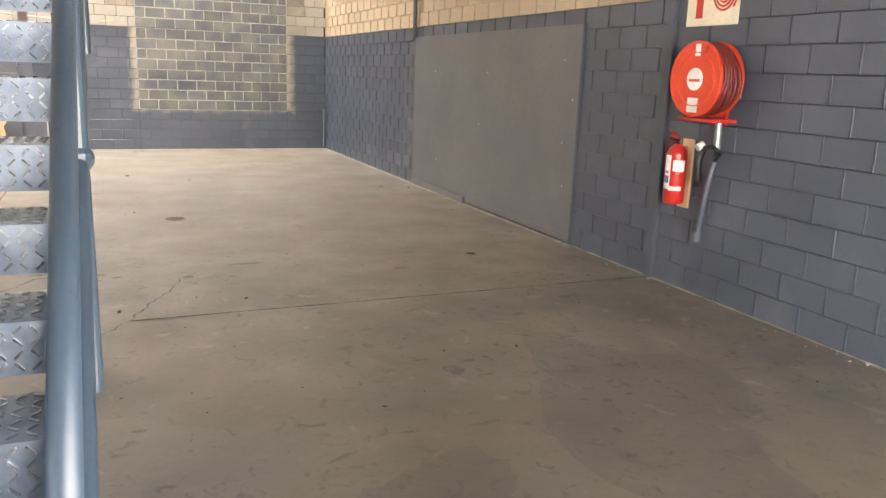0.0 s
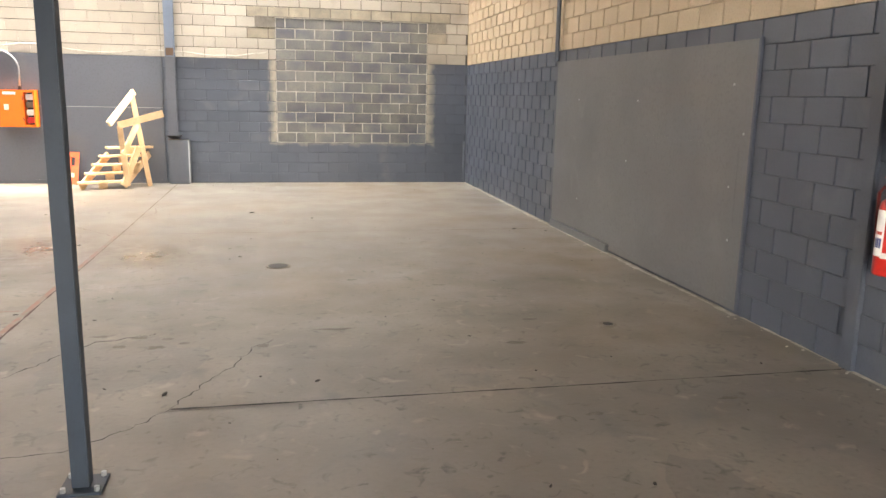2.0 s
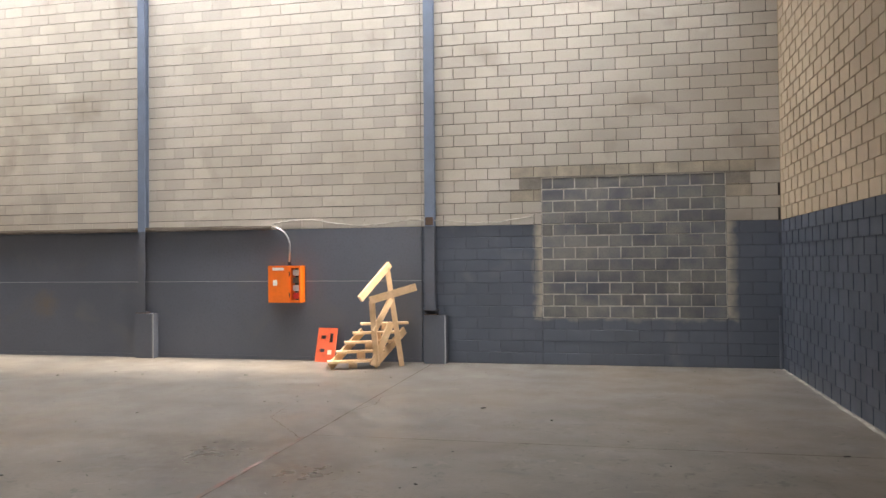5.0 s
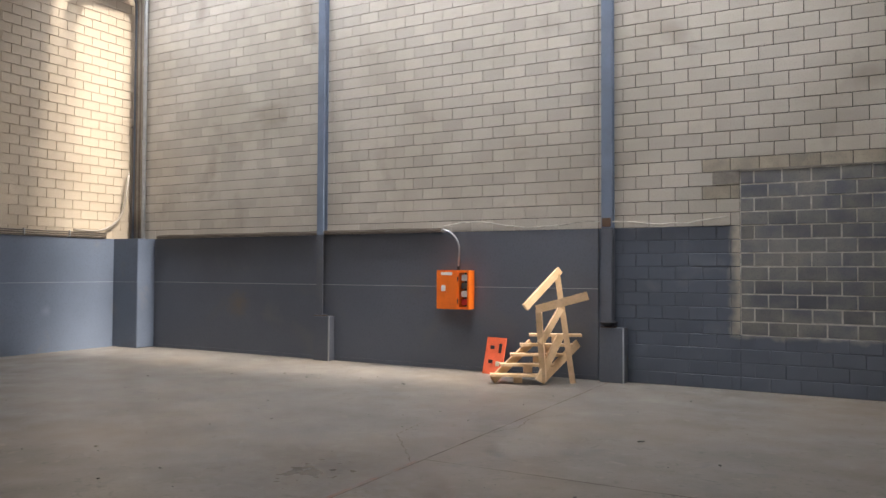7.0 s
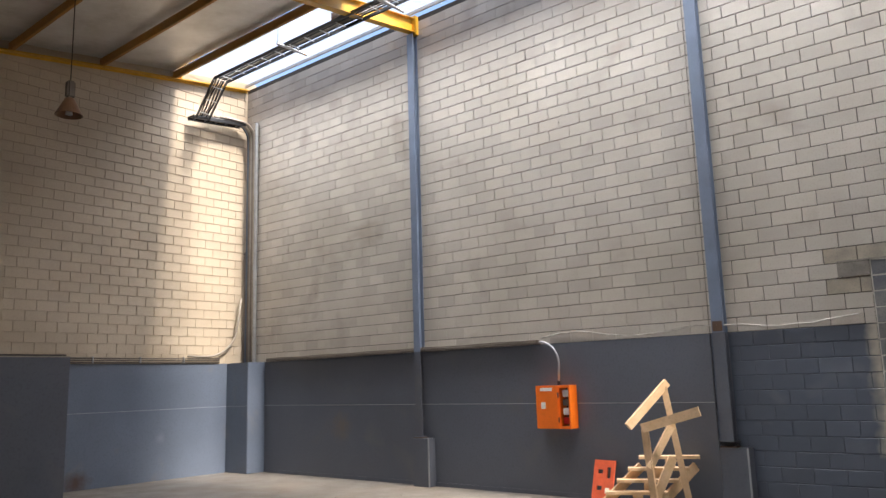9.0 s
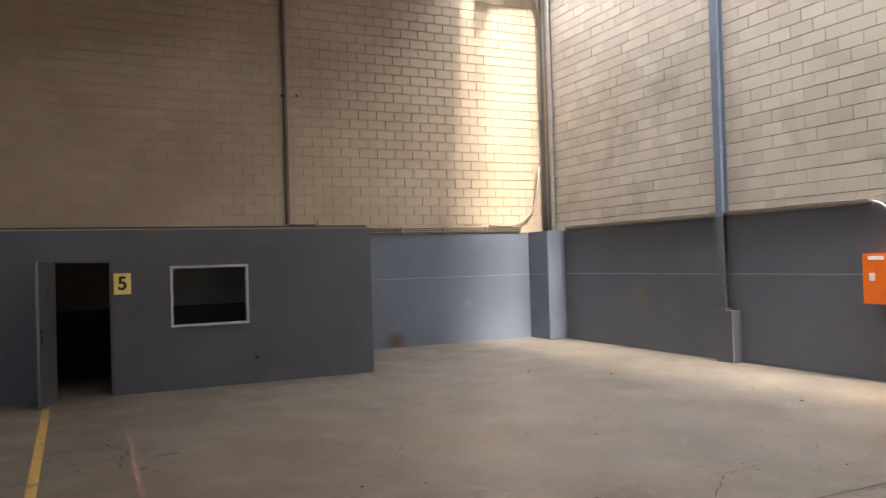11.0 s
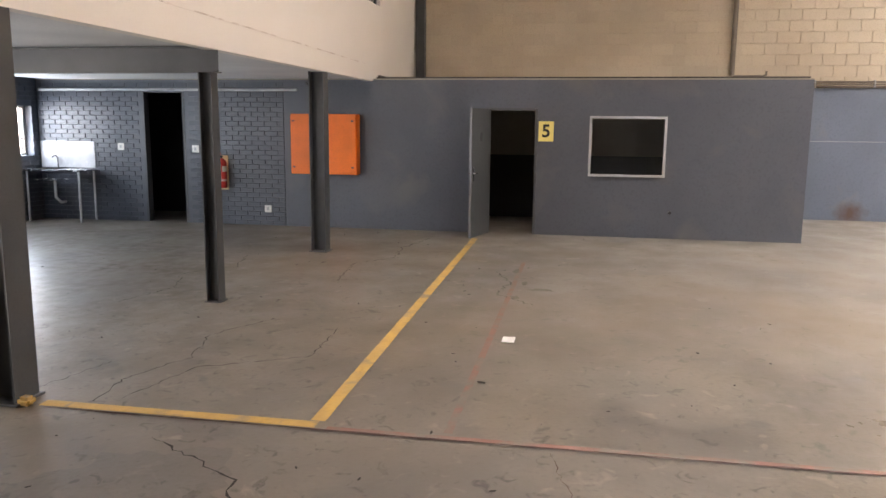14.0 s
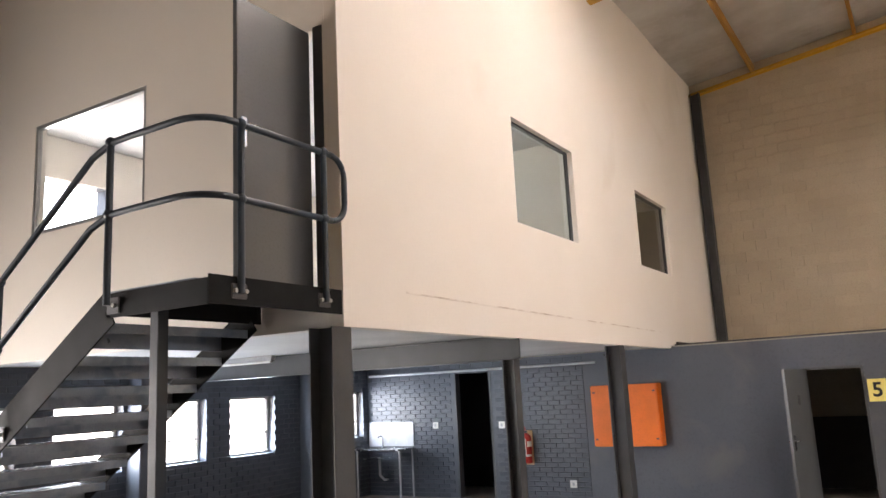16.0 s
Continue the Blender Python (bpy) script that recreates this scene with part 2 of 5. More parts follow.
ENAMEL = mat("white_splashback", (0.52, 0.52, 0.53), rough=0.25, scale=4, fine=60, bump=0)
BRICKDK = mat("slate_painted_brick", (0.060, 0.067, 0.084), rough=0.38, scale=2, fine=60, bump=0.12, random_amount=0.12)
LINEYEL = mat("worn_yellow_floor_paint", (0.50, 0.30, 0.070), (0.40, 0.25, 0.080), rough=0.55, scale=5, fine=30, stain=(0.20, 0.165, 0.12), stain_scale=6, stain_low=0.545)
LINERED = mat("faded_red_floor_paint", (0.24, 0.105, 0.08), (0.20, 0.135, 0.105), rough=0.6, scale=4, fine=30, stain=(0.168, 0.144, 0.117), stain_scale=5, stain_low=0.43)
CRACK = mat("dark_joint_filler", (0.030, 0.026, 0.024), rough=0.9, scale=8, fine=60)
REDJOINT = mat("reddish_joint_filler", (0.085, 0.045, 0.038), rough=0.9, scale=8, fine=60)
DIRT = mat("dark_floor_debris", (0.03, 0.027, 0.025), rough=0.9, scale=10, fine=80)
RUST = mat("rust_stain", (0.095, 0.055, 0.032), rough=0.85, scale=5, fine=40)
GLASS = glass_mat("window_glass")
GLASSDK = glass_mat("grey_window_glass", (0.55, 0.60, 0.60))
PAVING = mat("pale_yard_paving", (0.50, 0.47, 0.42), rough=0.9, scale=0.5, fine=10)
TREEGREEN = mat("outdoor_pale_wall", (0.55, 0.53, 0.48), rough=0.9, scale=0.5, fine=10)

# ---- mesh helpers ----


def bx(bm, x0, x1, y0, y1, z0, z1, bevel=0.0):
    """A box between two corners, its edges rounded by bevel."""
    m = Matrix.Translation(((x0 + x1) / 2, (y0 + y1) / 2, (z0 + z1) / 2)) @ Matrix.Diagonal((abs(x1 - x0), abs(y1 - y0), abs(z1 - z0), 1))
    v = bmesh.ops.create_cube(bm, size=1, matrix=m)["verts"]
    if bevel:
        bmesh.ops.bevel(bm, geom=list({e for q in v for e in q.link_edges}), offset=bevel, segments=2, affect='EDGES')
    return bm


def rod(bm, p, q, r, n=12, r2=None):
    """A round bar from p to q."""
    p, q = Vector(p), Vector(q)
    d = q - p
    m = Matrix.Translation((p + q) / 2) @ d.to_track_quat('Z', 'Y').to_matrix().to_4x4()
    bmesh.ops.create_cone(bm, cap_ends=True, segments=n, radius1=r, radius2=r if r2 is None else r2, depth=d.length, matrix=m)
    return bm


def tube(bm, pts, r, n=10):
    """A bent round tube through the points."""
    pts = [Vector(p) for p in pts]
    rings = []
    up = Vector((0.31, 0.17, 0.93))
    for i, p in enumerate(pts):
        d = (pts[min(i + 1, len(pts) - 1)] - pts[max(i - 1, 0)]).normalized()
        a = d.cross(up).normalized()
        b = d.cross(a)
        rings.append([bm.verts.new(p + r * (math.cos(k * 2 * math.pi / n) * a + math.sin(k * 2 * math.pi / n) * b)) for k in range(n)])
    for s, t in zip(rings, rings[1:]):
        for k in range(n):
            f = bm.faces.new((s[k], s[(k + 1) % n], t[(k + 1) % n], t[k]))
            f.smooth = True
    bm.faces.new(rings[0][::-1])
    bm.faces.new(rings[-1])
    return bm


def slab(bm, p, q, w, h, side=(0, 0, 1)):
    """A bar of section w by h from p to q; h lies along side as near as can be."""
    p, q = Vector(p), Vector(q)
    d = (q - p).normalized()
    a = d.cross(Vector(side)).normalized()
    b = a.cross(d)
    v = [[bm.verts.new(e + a * i * w / 2 + b * j * h / 2) for i, j in ((-1, -1), (1, -1), (1, 1), (-1, 1))] for e in (p, q)]
    for k in range(4):
        bm.faces.new((v[0][k], v[0][(k + 1) % 4], v[1][(k + 1) % 4], v[1][k]))
    bm.faces.new(v[0][::-1])
    bm.faces.new(v[1])
    return bm


def finish(bm):
    bmesh.ops.recalc_face_normals(bm, faces=bm.faces)
    me = bpy.data.meshes.new("mesh")
    bm.to_mesh(me)
    bm.free()
    return me


def B():
    return bmesh.new()


def part(name, bm, material, parent=None, label=""):
    ob = new(name, finish(bm))
    ob.data.materials.append(material)
    if parent:
        ob.parent = parent
    return tagged(ob, label)


def structure(name, bm, material, label=""):
    return tagged(part(name, bm, material), label, kind="structure")


def thing(name, label, category, group=""):
    return tagged(new(name), label, category, group)


def whole(name, bm, material, label, category, group=""):
    return tagged(part(name, bm, material), label, category, group)


def wall_with_holes(bm, axis, at, thick, a0, a1, z0, z1, holes=()):
    """A wall on the plane axis = at, its thickness going towards at + thick, with rectangular openings (a0, a1, z0, z1)."""
    cuts = sorted({a0, a1, *[h[0] for h in holes], *[h[1] for h in holes]})
    for s, e in zip(cuts, cuts[1:]):
        mid = (s + e) / 2
        spans, z = [], z0
        for h in sorted((h for h in holes if h[0] < mid < h[1]), key=lambda h: h[2]):
            if h[2] > z:
                spans.append((z, h[2]))
            z = h[3]
        if z < z1:
            spans.append((z, z1))
        for lo, hi in spans:
            if axis == 'x':
                bx(bm, at, at + thick, s, e, lo, hi)
            else:
                bx(bm, s, e, at, at + thick, lo, hi)
    return bm


# ---- setting ----
X_R, X_L, Y_N, Y_S = 4.40, -12.65, 17.0, -0.60
X_O, Y_M, X_M = -9.45, 5.0, -1.42
COURSE, DADO_Z = 0.20, 2.40


def roof_z(y):
    return 7.55 + 0.131 * (y - 5.0)


structure("floor", bx(B(), X_L - 0.3, X_R + 0.3, Y_S - 0.5, Y_N + 0.3, -0.2, 0), CONCRETE, "worn stained concrete warehouse floor with cracks")
structure("ground", bx(B(), -300, 300, -300, 300, -0.5, -0.21), PAVING, "pale concrete yard ground outside")

structure("wall_east", bx(B(), X_R + 0.012, X_R + 0.25, Y_S - 0.25, Y_N + 0.25, 0, 9.3), CREAM_JOINT_SOFT, "painted concrete block wall, cream above slate dado")
structure("wall_north", bx(B(), X_L - 0.25, X_R + 0.25, Y_N + 0.012, Y_N + 0.25, 0, 9.1), DARK_JOINT, "tall painted concrete block wall with bricked-up opening")
structure("wall_west", bx(B(), X_L - 0.25, X_L - 0.012, Y_S - 0.6, Y_N + 0.25, 0, 9.3), CREAM_JOINT_SOFT, "tall cream painted block wall")
SOUTH_WINDOWS = [(-6.50, -5.55), (-5.10, -4.15), (-3.72, -2.77), (-2.32, -1.55)]
south_holes = [(0.05, 3.4, 0, 2.6)] + [(a, e, 1.06, 1.94) for a, e in SOUTH_WINDOWS] + [(-5.8, -4.2, 3.55, 4.75), (-3.4, -1.9, 3.55, 4.75)]
structure("wall_south", wall_with_holes(B(), 'y', Y_S, -0.25, -7.35, X_R, 0, 8.0, south_holes), DADO, "slate painted brick wall with windows and open roller doorway")
structure("wall_south_corner", wall_with_holes(B(), 'y', -1.0, -0.25, X_L, -7.10, 0, 8.0, [(-9.3, -7.6, 1.1, 1.94)]), DADO, "slate painted wall with a window above the sink")

# office front and the wall under the mezzanine
front_holes = [(0.98, 1.75, 0, 2.18), (6.84, 7.61, 0, 1.95), (8.43, 9.51, 0.95, 1.82)]
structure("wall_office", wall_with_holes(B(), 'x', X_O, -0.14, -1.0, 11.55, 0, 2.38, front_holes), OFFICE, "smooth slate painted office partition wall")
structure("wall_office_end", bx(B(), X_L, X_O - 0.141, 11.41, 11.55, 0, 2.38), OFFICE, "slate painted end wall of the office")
structure("ceiling_office", bx(B(), X_L, X_O - 0.003, -1.0, 11.547, 2.381, 2.40), INNER)
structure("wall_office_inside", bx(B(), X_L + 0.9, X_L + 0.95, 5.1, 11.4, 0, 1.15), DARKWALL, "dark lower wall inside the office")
structure("wall_office_inside_upper", bx(B(), X_L + 0.9, X_L + 0.94, 5.1, 11.4, 1.15, 2.38), INNER, "beige upper wall inside the office")
structure("wall_office_divider", bx(B(), X_L, X_O - 0.15, 5.0, 5.1, 0, 2.38), INNER)
# the room's shade is put into a near-black wall, as into door_3's leaf
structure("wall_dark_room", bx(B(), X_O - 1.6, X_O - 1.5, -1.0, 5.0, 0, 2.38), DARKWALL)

# mezzanine
mez_holes = [(-5.93, -4.28, 3.56, 4.71), (-9.93, -8.34, 3.56, 4.71)]
structure("wall_mezzanine", wall_with_holes(B(), 'y', Y_M, -0.12, X_L, X_M, 2.36, 8.2, mez_holes), WHITE, "warm white plastered mezzanine wall with scuffed base")
end_holes = [(1.09, 2.81, 3.58, 4.71), (3.93, 4.77, 2.60, 4.64)]
structure("wall_mezzanine_end", wall_with_holes(B(), 'x', X_M, -0.12, Y_S, Y_M - 0.121, 2.36, 8.2, end_holes), WHITE, "white plastered mezzanine end wall with door and window")
structure("floor_mezzanine", bx(B(), X_L, X_M - 0.003, -0.85, Y_M - 0.004, 2.40, 2.58), CEIL, "white painted underside of the mezzanine floor")
structure("ceiling_mezzanine", bx(B(), X_L, X_M - 0.13, Y_S, Y_M - 0.13, 5.3, 5.4), CEIL)
structure("wall_mezzanine_lining", wall_with_holes(B(), 'y', Y_S + 0.002, 0.02, -7.0, X_M - 0.13, 2.59, 5.29, [(-5.8, -4.2, 3.55, 4.75), (-3.4, -1.9, 3.55, 4.75)]), WHITE)
structure("wall_mezzanine_inside", bx(B(), -7.2, -7.1, Y_S, Y_M - 0.13, 2.59, 5.29), WHITE)
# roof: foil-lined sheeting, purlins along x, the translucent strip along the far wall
# bounds of the unseen opening added for the roof fill lamp
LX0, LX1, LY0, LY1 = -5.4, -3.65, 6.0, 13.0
rb = B()
ys = np.linspace(-1.2, 15.0, 55)
prev = None
for y in ys:
    # the lining hangs slack, in narrow pleats that run down the slope
    row = [rb.verts.new((x, y, roof_z(y) + 0.16 + 0.02 * math.sin(x * 2.1 + y * 3) * math.sin(y * 1.7) + (0.006 + 0.008 * noise.noise(Vector((x * 0.7, y * 0.5, 3)))) * math.sin(x * 33 + 2.4 * math.sin(y * 0.9) + 3 * noise.noise(Vector((x * 1.5, y * 0.4, 8)))))) for x in np.arange(X_L - 0.2, X_R + 0.3, 0.06)]
    if prev:
        for k in range(len(row) - 1):
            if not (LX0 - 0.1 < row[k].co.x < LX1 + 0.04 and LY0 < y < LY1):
                rb.faces.new((prev[k], prev[k + 1], row[k + 1], row[k])).smooth = True
    prev = row
structure("ceiling", rb, FOIL, "crinkled silver foil roof lining")
rc_bm = B()
for xa, xb, ya, yb in ((X_L - 0.4, LX0, -1.4, 15.05), (LX1, X_R + 0.4, -1.4, 15.05), (LX0, LX1, -1.4, LY0), (LX0, LX1, LY1, 15.05)):
    slab(rc_bm, ((xa + xb) / 2, ya, roof_z(ya) + 0.3), ((xa + xb) / 2, yb, roof_z(yb) + 0.3), xb - xa, 0.05)
structure("roof_covering", rc_bm, GALV)
# plain backdrop given a glow so the windows show white
glow = bpy.data.materials.new("glowing_outdoors")
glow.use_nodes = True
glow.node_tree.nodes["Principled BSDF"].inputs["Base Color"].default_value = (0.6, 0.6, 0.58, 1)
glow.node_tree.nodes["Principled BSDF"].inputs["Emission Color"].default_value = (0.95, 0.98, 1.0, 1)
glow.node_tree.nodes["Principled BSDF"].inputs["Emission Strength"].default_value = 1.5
structure("backdrop", bx(B(), -40, 60, -14.2, -14, -0.2, 7.0), glow, "glowing backdrop standing in for bright outdoors")


def sheet_mat(name, scatter):
    """Weathered translucent roof sheet: part of the light goes straight through, the rest is scattered."""
    m = bpy.data.materials.new(name)
    m.use_nodes = True
    nt = m.node_tree
    nt.nodes.remove(nt.nodes["Principled BSDF"])
    tl, tp, mx = nt.nodes.new("ShaderNodeBsdfTranslucent"), nt.nodes.new("ShaderNodeBsdfTransparent"), nt.nodes.new("ShaderNodeMixShader")
    tl.inputs[0].default_value = (0.95, 0.95, 0.95, 1)
    tp.inputs[0].default_value = (0.95, 0.95, 0.93, 1)
    mx.inputs[0].default_value = scatter
    nt.links.new(tp.outputs[0], mx.inputs[1])
    nt.links.new(tl.outputs[0], mx.inputs[2])
    nt.links.new(mx.outputs[0], nt.nodes["Material Output"].inputs[0])
    return m


SHEET = sheet_mat("translucent_roof_sheet", 0.22)
SHEET_DULL = sheet_mat("milky_roof_sheet", 1.0)
b = B()
prev = None
for i in range(241):
    x = X_L - 0.2 + i * 0.0725
    row = [b.verts.new((x, y, roof_z(y) + 0.17 + 0.018 * math.sin(i * 1.5708))) for y in (15.0, 17.2)]
    if prev:
        b.faces.new((prev[0], row[0], row[1], prev[1]))
    prev = row
structure("roof_skylight", b, SHEET, "translucent corrugated roof sheet strip")
structure("roof_light", slab(B(), ((LX0 + LX1) / 2, LY0 - 0.1, roof_z(LY0 - 0.1) + 0.36), ((LX0 + LX1) / 2, LY1 + 0.1, roof_z(LY1 + 0.1) + 0.36), LX1 - LX0 + 0.2, 0.01), SHEET_DULL, "unseen translucent sheet added over the fill lamp")

# ---- roof steel ----
for y in (-0.7, 1.0, 2.75, 4.52, 6.25, 8.05, 9.80, 11.52, 13.30, 14.98):
    z = roof_z(y)
    whole("purlin", bx(B(), X_L + 0.02, X_R - 0.02, y - 0.03, y + 0.03, z - 0.06, z + 0.12, 0.006), PURLIN, "rust-brown steel roof purlin under foil lining", "purlin", "roof purlins")


def i_beam(b, p, q, w, h, t=0.012):
    p, q = Vector(p), Vector(q)
    side = Vector((0, 0, 1)) if abs((q - p).normalized().z) < 0.8 else Vector((0, 1, 0))
    u = side * (h / 2 - t / 2)
    slab(b, p + u, q + u, w, t, side)
    slab(b, p - u, q - u, w, t, side)
    slab(b, p, q, t, h - 2 * t, side)
    return b


for x in (-7.05, -1.40, 4.28):
    r = thing("rafter", "yellow painted steel roof rafter", "beam", "roof rafters")
    part("beam", i_beam(B(), (x, -0.55, roof_z(-0.55) - 0.22), (x, 16.9, roof_z(16.9) - 0.22), 0.16, 0.30), YELLOW, r)
    part("end_plate", bx(B(), x - 0.1, x + 0.1, 16.9, 16.995, roof_z(16.9) - 0.42, roof_z(16.9) - 0.02, 0.004), YELLOW, r)
t = thing("wall_plate", "slim yellow painted steel angle along the wall top", "beam")
part("flange", slab(B(), (X_L + 0.035, 4.6, roof_z(4.6) - 0.06), (X_L + 0.035, 16.95, roof_z(16.95) - 0.06), 0.012, 0.11), YELLOW, t)
part("ledge", slab(B(), (X_L + 0.10, 4.6, roof_z(4.6) - 0.009 - 0.06), (X_L + 0.10, 16.95, roof_z(16.95) - 0.009 - 0.06), 0.115, 0.010), YELLOW, t)
part("strut", bx(B(), X_L + 0.03, X_L + 0.09, 15.10, 15.16, roof_z(15.1), roof_z(15.1) + 0.16), YELLOW, t)
for y in (16.93,):
    whole("skylight_purlin", bx(B(), X_L + 0.02, X_R - 0.02, y - 0.02, y + 0.02, roof_z(y) + 0.03, roof_z(y) + 0.10, 0.005), FRAMEWHITE, "pale purlin in the translucent roof strip", "purlin")


def steel_column(x, y, z0, z1, w, d, material, label, group, cap=True):
    c = thing("steel_column", label, "column", group)
    part("shaft", i_beam(B(), (x, y, z0), (x, y, z1), w, d), material, c)
    if cap:
        part("base_plate", bx(B(), x - w * 0.62, x + w * 0.62, y - d * 0.62, y + d * 0.62, z0, z0 + 0.014, 0.003), material, c)
    return c


# far wall: columns on concrete plinths
for x, w in ((-1.40, 0.17), (-7.07, 0.15)):
    c = steel_column(x, Y_N - 0.078, 0.86, 2.40, w, 0.14, DADO_FLAT, "slate painted steel column foot on a plinth", "far wall columns")
    c = steel_column(x, Y_N - 0.078, 2.40, roof_z(16.9) - 0.4, w, 0.14, COLBLUE, "blue-grey painted steel column against block wall", "far wall columns", False)
    p = thing("column_plinth", "slate painted concrete plinth under steel column", "plinth", "column plinths")
    part("block", bx(B(), x - 0.10, x + 0.29, Y_N - 0.22, Y_N - 0.003, 0, 0.845, 0.012), DADO_FLAT, p)
    part("anchor_plate", bx(B(), x - 0.098, x + 0.13, Y_N - 0.2, Y_N - 0.02, 0.846, 0.86, 0.003), RUST, p, "rusty anchor plate")
    part("corner_angle", bx(B(), x + 0.270, x + 0.2935, Y_N - 0.2235, Y_N - 0.205, 0.0, 0.846, 0.002), ALU, p, "pale strip down the plinth edge")
    if x > -2:
        part("grout_collar", rod(B(), (x + 0.02, Y_N - 0.12, 0.861), (x + 0.02, Y_N - 0.12, 0.93), 0.075, 18, 0.15), BLACK, p, "dark flared collar")
rc = whole("rusty_bracket", bx(B(), -1.47, -1.33, Y_N - 0.17, Y_N - 0.15, 2.42, 2.56, 0.006), RUST, "rusty bracket on blue-grey column", "bracket")
p = thing("corner_pier", "slate painted plaster pier in the far corner", "pier")
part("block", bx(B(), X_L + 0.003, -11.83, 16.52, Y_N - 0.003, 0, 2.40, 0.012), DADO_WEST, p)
# smooth dado panels
structure("dado_north", bx(B(), -11.825, -1.575, Y_N - 0.028, Y_N - 0.001, 0.0, 2.40), DADO_FLAT, "smooth slate painted plaster dado")
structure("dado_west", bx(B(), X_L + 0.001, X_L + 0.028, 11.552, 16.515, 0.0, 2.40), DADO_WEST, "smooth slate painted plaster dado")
structure("trim_line_north", bx(B(), -11.82, -1.58, Y_N - 0.033, Y_N - 0.0285, 1.440, 1.447), FRAMEWHITE, "thin pale seam line in the dado")
structure("trim_line_west", bx(B(), X_L + 0.0285, X_L + 0.032, 11.56, 16.51, 1.440, 1.447), FRAMEWHITE, "thin pale seam line in the dado")
structure("trim_line_pier", bx(B(), X_L + 0.035, -11.85, 16.5165, 16.5195, 1.440, 1.447), FRAMEWHITE, "thin pale seam line across the pier")
structure("skirting_north", bx(B(), -11.7, -1.6, Y_N - 0.045, Y_N - 0.029, 0.0, 0.07, 0.004), DADO_FLAT, "low slate plinth edge at the floor")
stain_at(DADO_FLAT, -9.3, Y_N - 0.03, 1.0, 0.35, (0.13, 0.105, 0.08))
LINTEL = mat("grimy_lintel_concrete", (0.17, 0.15, 0.125), (0.25, 0.22, 0.18), rough=0.85, scale=5, fine=50, bump=0.3)
for x0, x1 in ((0.17, 0.545), (3.565, 3.94)):
    whole("lintel_end", bx(B(), x0, x1, Y_N - 0.010, Y_N - 0.004, 3.015, 3.195, 0.002), LINTEL, "grimy lintel end beside the bricked-up opening", "lintel", "lintel ends")
whole("lintel_edge", bx(B(), 0.17, 3.94, Y_N - 0.008, Y_N - 0.004, 3.200, 3.222, 0.001), LINTEL, "dark ragged lintel line over the bricked-up opening", "lintel")
# cable tray over the dado, conduit and loose cables
t = thing("cable_trunking", "grimy grey cable trunking along top of dado", "trunking")
part("tray", bx(B(), -11.7, -4.42, Y_N - 0.10, Y_N - 0.003, 2.405, 2.47, 0.008), CABLE, t)
for dz in (0.012, 0.04):
    part("cable", tube(B(), [(-11.6 + 0.4 * i, Y_N - 0.125, 2.43 + dz + 0.006 * math.sin(i * 1.7)) for i in range(19)], 0.010, 6), CABLE, t)
t = thing("conduit", "grey conduit curving down into orange box", "conduit")
part("pipe", tube(B(), [(-4.42, Y_N - 0.06, 2.44)] + [(-4.42 + 0.36 * math.sin(a), Y_N - 0.07, 2.08 + 0.36 * math.cos(a)) for a in np.linspace(0.2, 1.57, 8)] + [(-4.06, Y_N - 0.10, 1.80)], 0.017, 8), GALV, t)
part("gland", rod(B(), (-4.06, Y_N - 0.10, 1.735), (-4.06, Y_N - 0.10, 1.80), 0.028), BLACK, t)
random.seed(7)
pts = [(-4.4 + 0.2 * i, Y_N - 0.03 - 0.13 * max(0, 1 - abs(i - 15) / 2.0), 2.50 + 0.06 * math.sin(i * 0.55) + 0.02 * random.random() - 0.06 * max(0, 1 - abs(i - 15) / 5)) for i in range(25)]
whole("loose_cable", tube(B(), pts, 0.011, 6), MORTAR, "pale loose cable strung along the wall", "cable")
t = thing("pipe_run", "bundle of grimy pipes along top of west dado", "pipe")
for i, dz in enumerate((0.0, 0.045, 0.085)):
    part("pipe", tube(B(), [(X_L + 0.05, 11.6, 2.425 + dz), (X_L + 0.05, 14.0, 2.425 + dz), (X_L + 0.05, 16.30, 2.43 + dz)], 0.016, 8), CABLE, t)
for y in (12.4, 13.4, 14.4, 15.4):
    part("clip", bx(B(), X_L + 0.002, X_L + 0.075, y - 0.012, y + 0.012, 2.405, 2.54, 0.003), GALV, t)
t = thing("cable_riser", "vertical bundle of grimy pipes and cables in the corner", "cable")
for i in range(6):
    x, r = X_L + 0.07 + 0.062 * i, (0.020, 0.026, 0.018, 0.026, 0.020, 0.024)[i]
    if i == 0:
        pts = [(x, 16.90, 4.95), (x + 0.02, 16.93, 5.02), (x, 16.94, 4.9)] + [(x + 0.008 * math.sin(k), 16.93, z) for k, z in enumerate(np.linspace(4.6, 2.42, 7))]
    else:
        pts = [(x - 0.02, 15.55 + 0.12 * i, 8.10)] + [(x, 16.60 + 0.33 * math.sin(q), 7.78 + 0.32 * math.cos(q)) for q in np.linspace(0, 1.57, 7)] + [(x + 0.006 * math.sin(k * 1.3 + i), 16.935, z) for k, z in enumerate(np.linspace(7.5, 2.42, 9))]
    part("cable", tube(B(), pts, r, 8), (CABLE, PIPEGREY, CABLE, FLOORDUST, CABLE, FLOORDUST)[i], t)
for z in (3.2, 4.2, 5.2, 6.2, 7.2):
    part("clamp", bx(B(), X_L + 0.04, X_L + 0.43, 16.955, 16.995, z - 0.015, z + 0.015, 0.003), GALV, t)
part("galvanised_pipe", rod(B(), (X_L + 0.475, 16.93, 2.41), (X_L + 0.475, 16.93, 8.12), 0.042, 16), GALV, t)
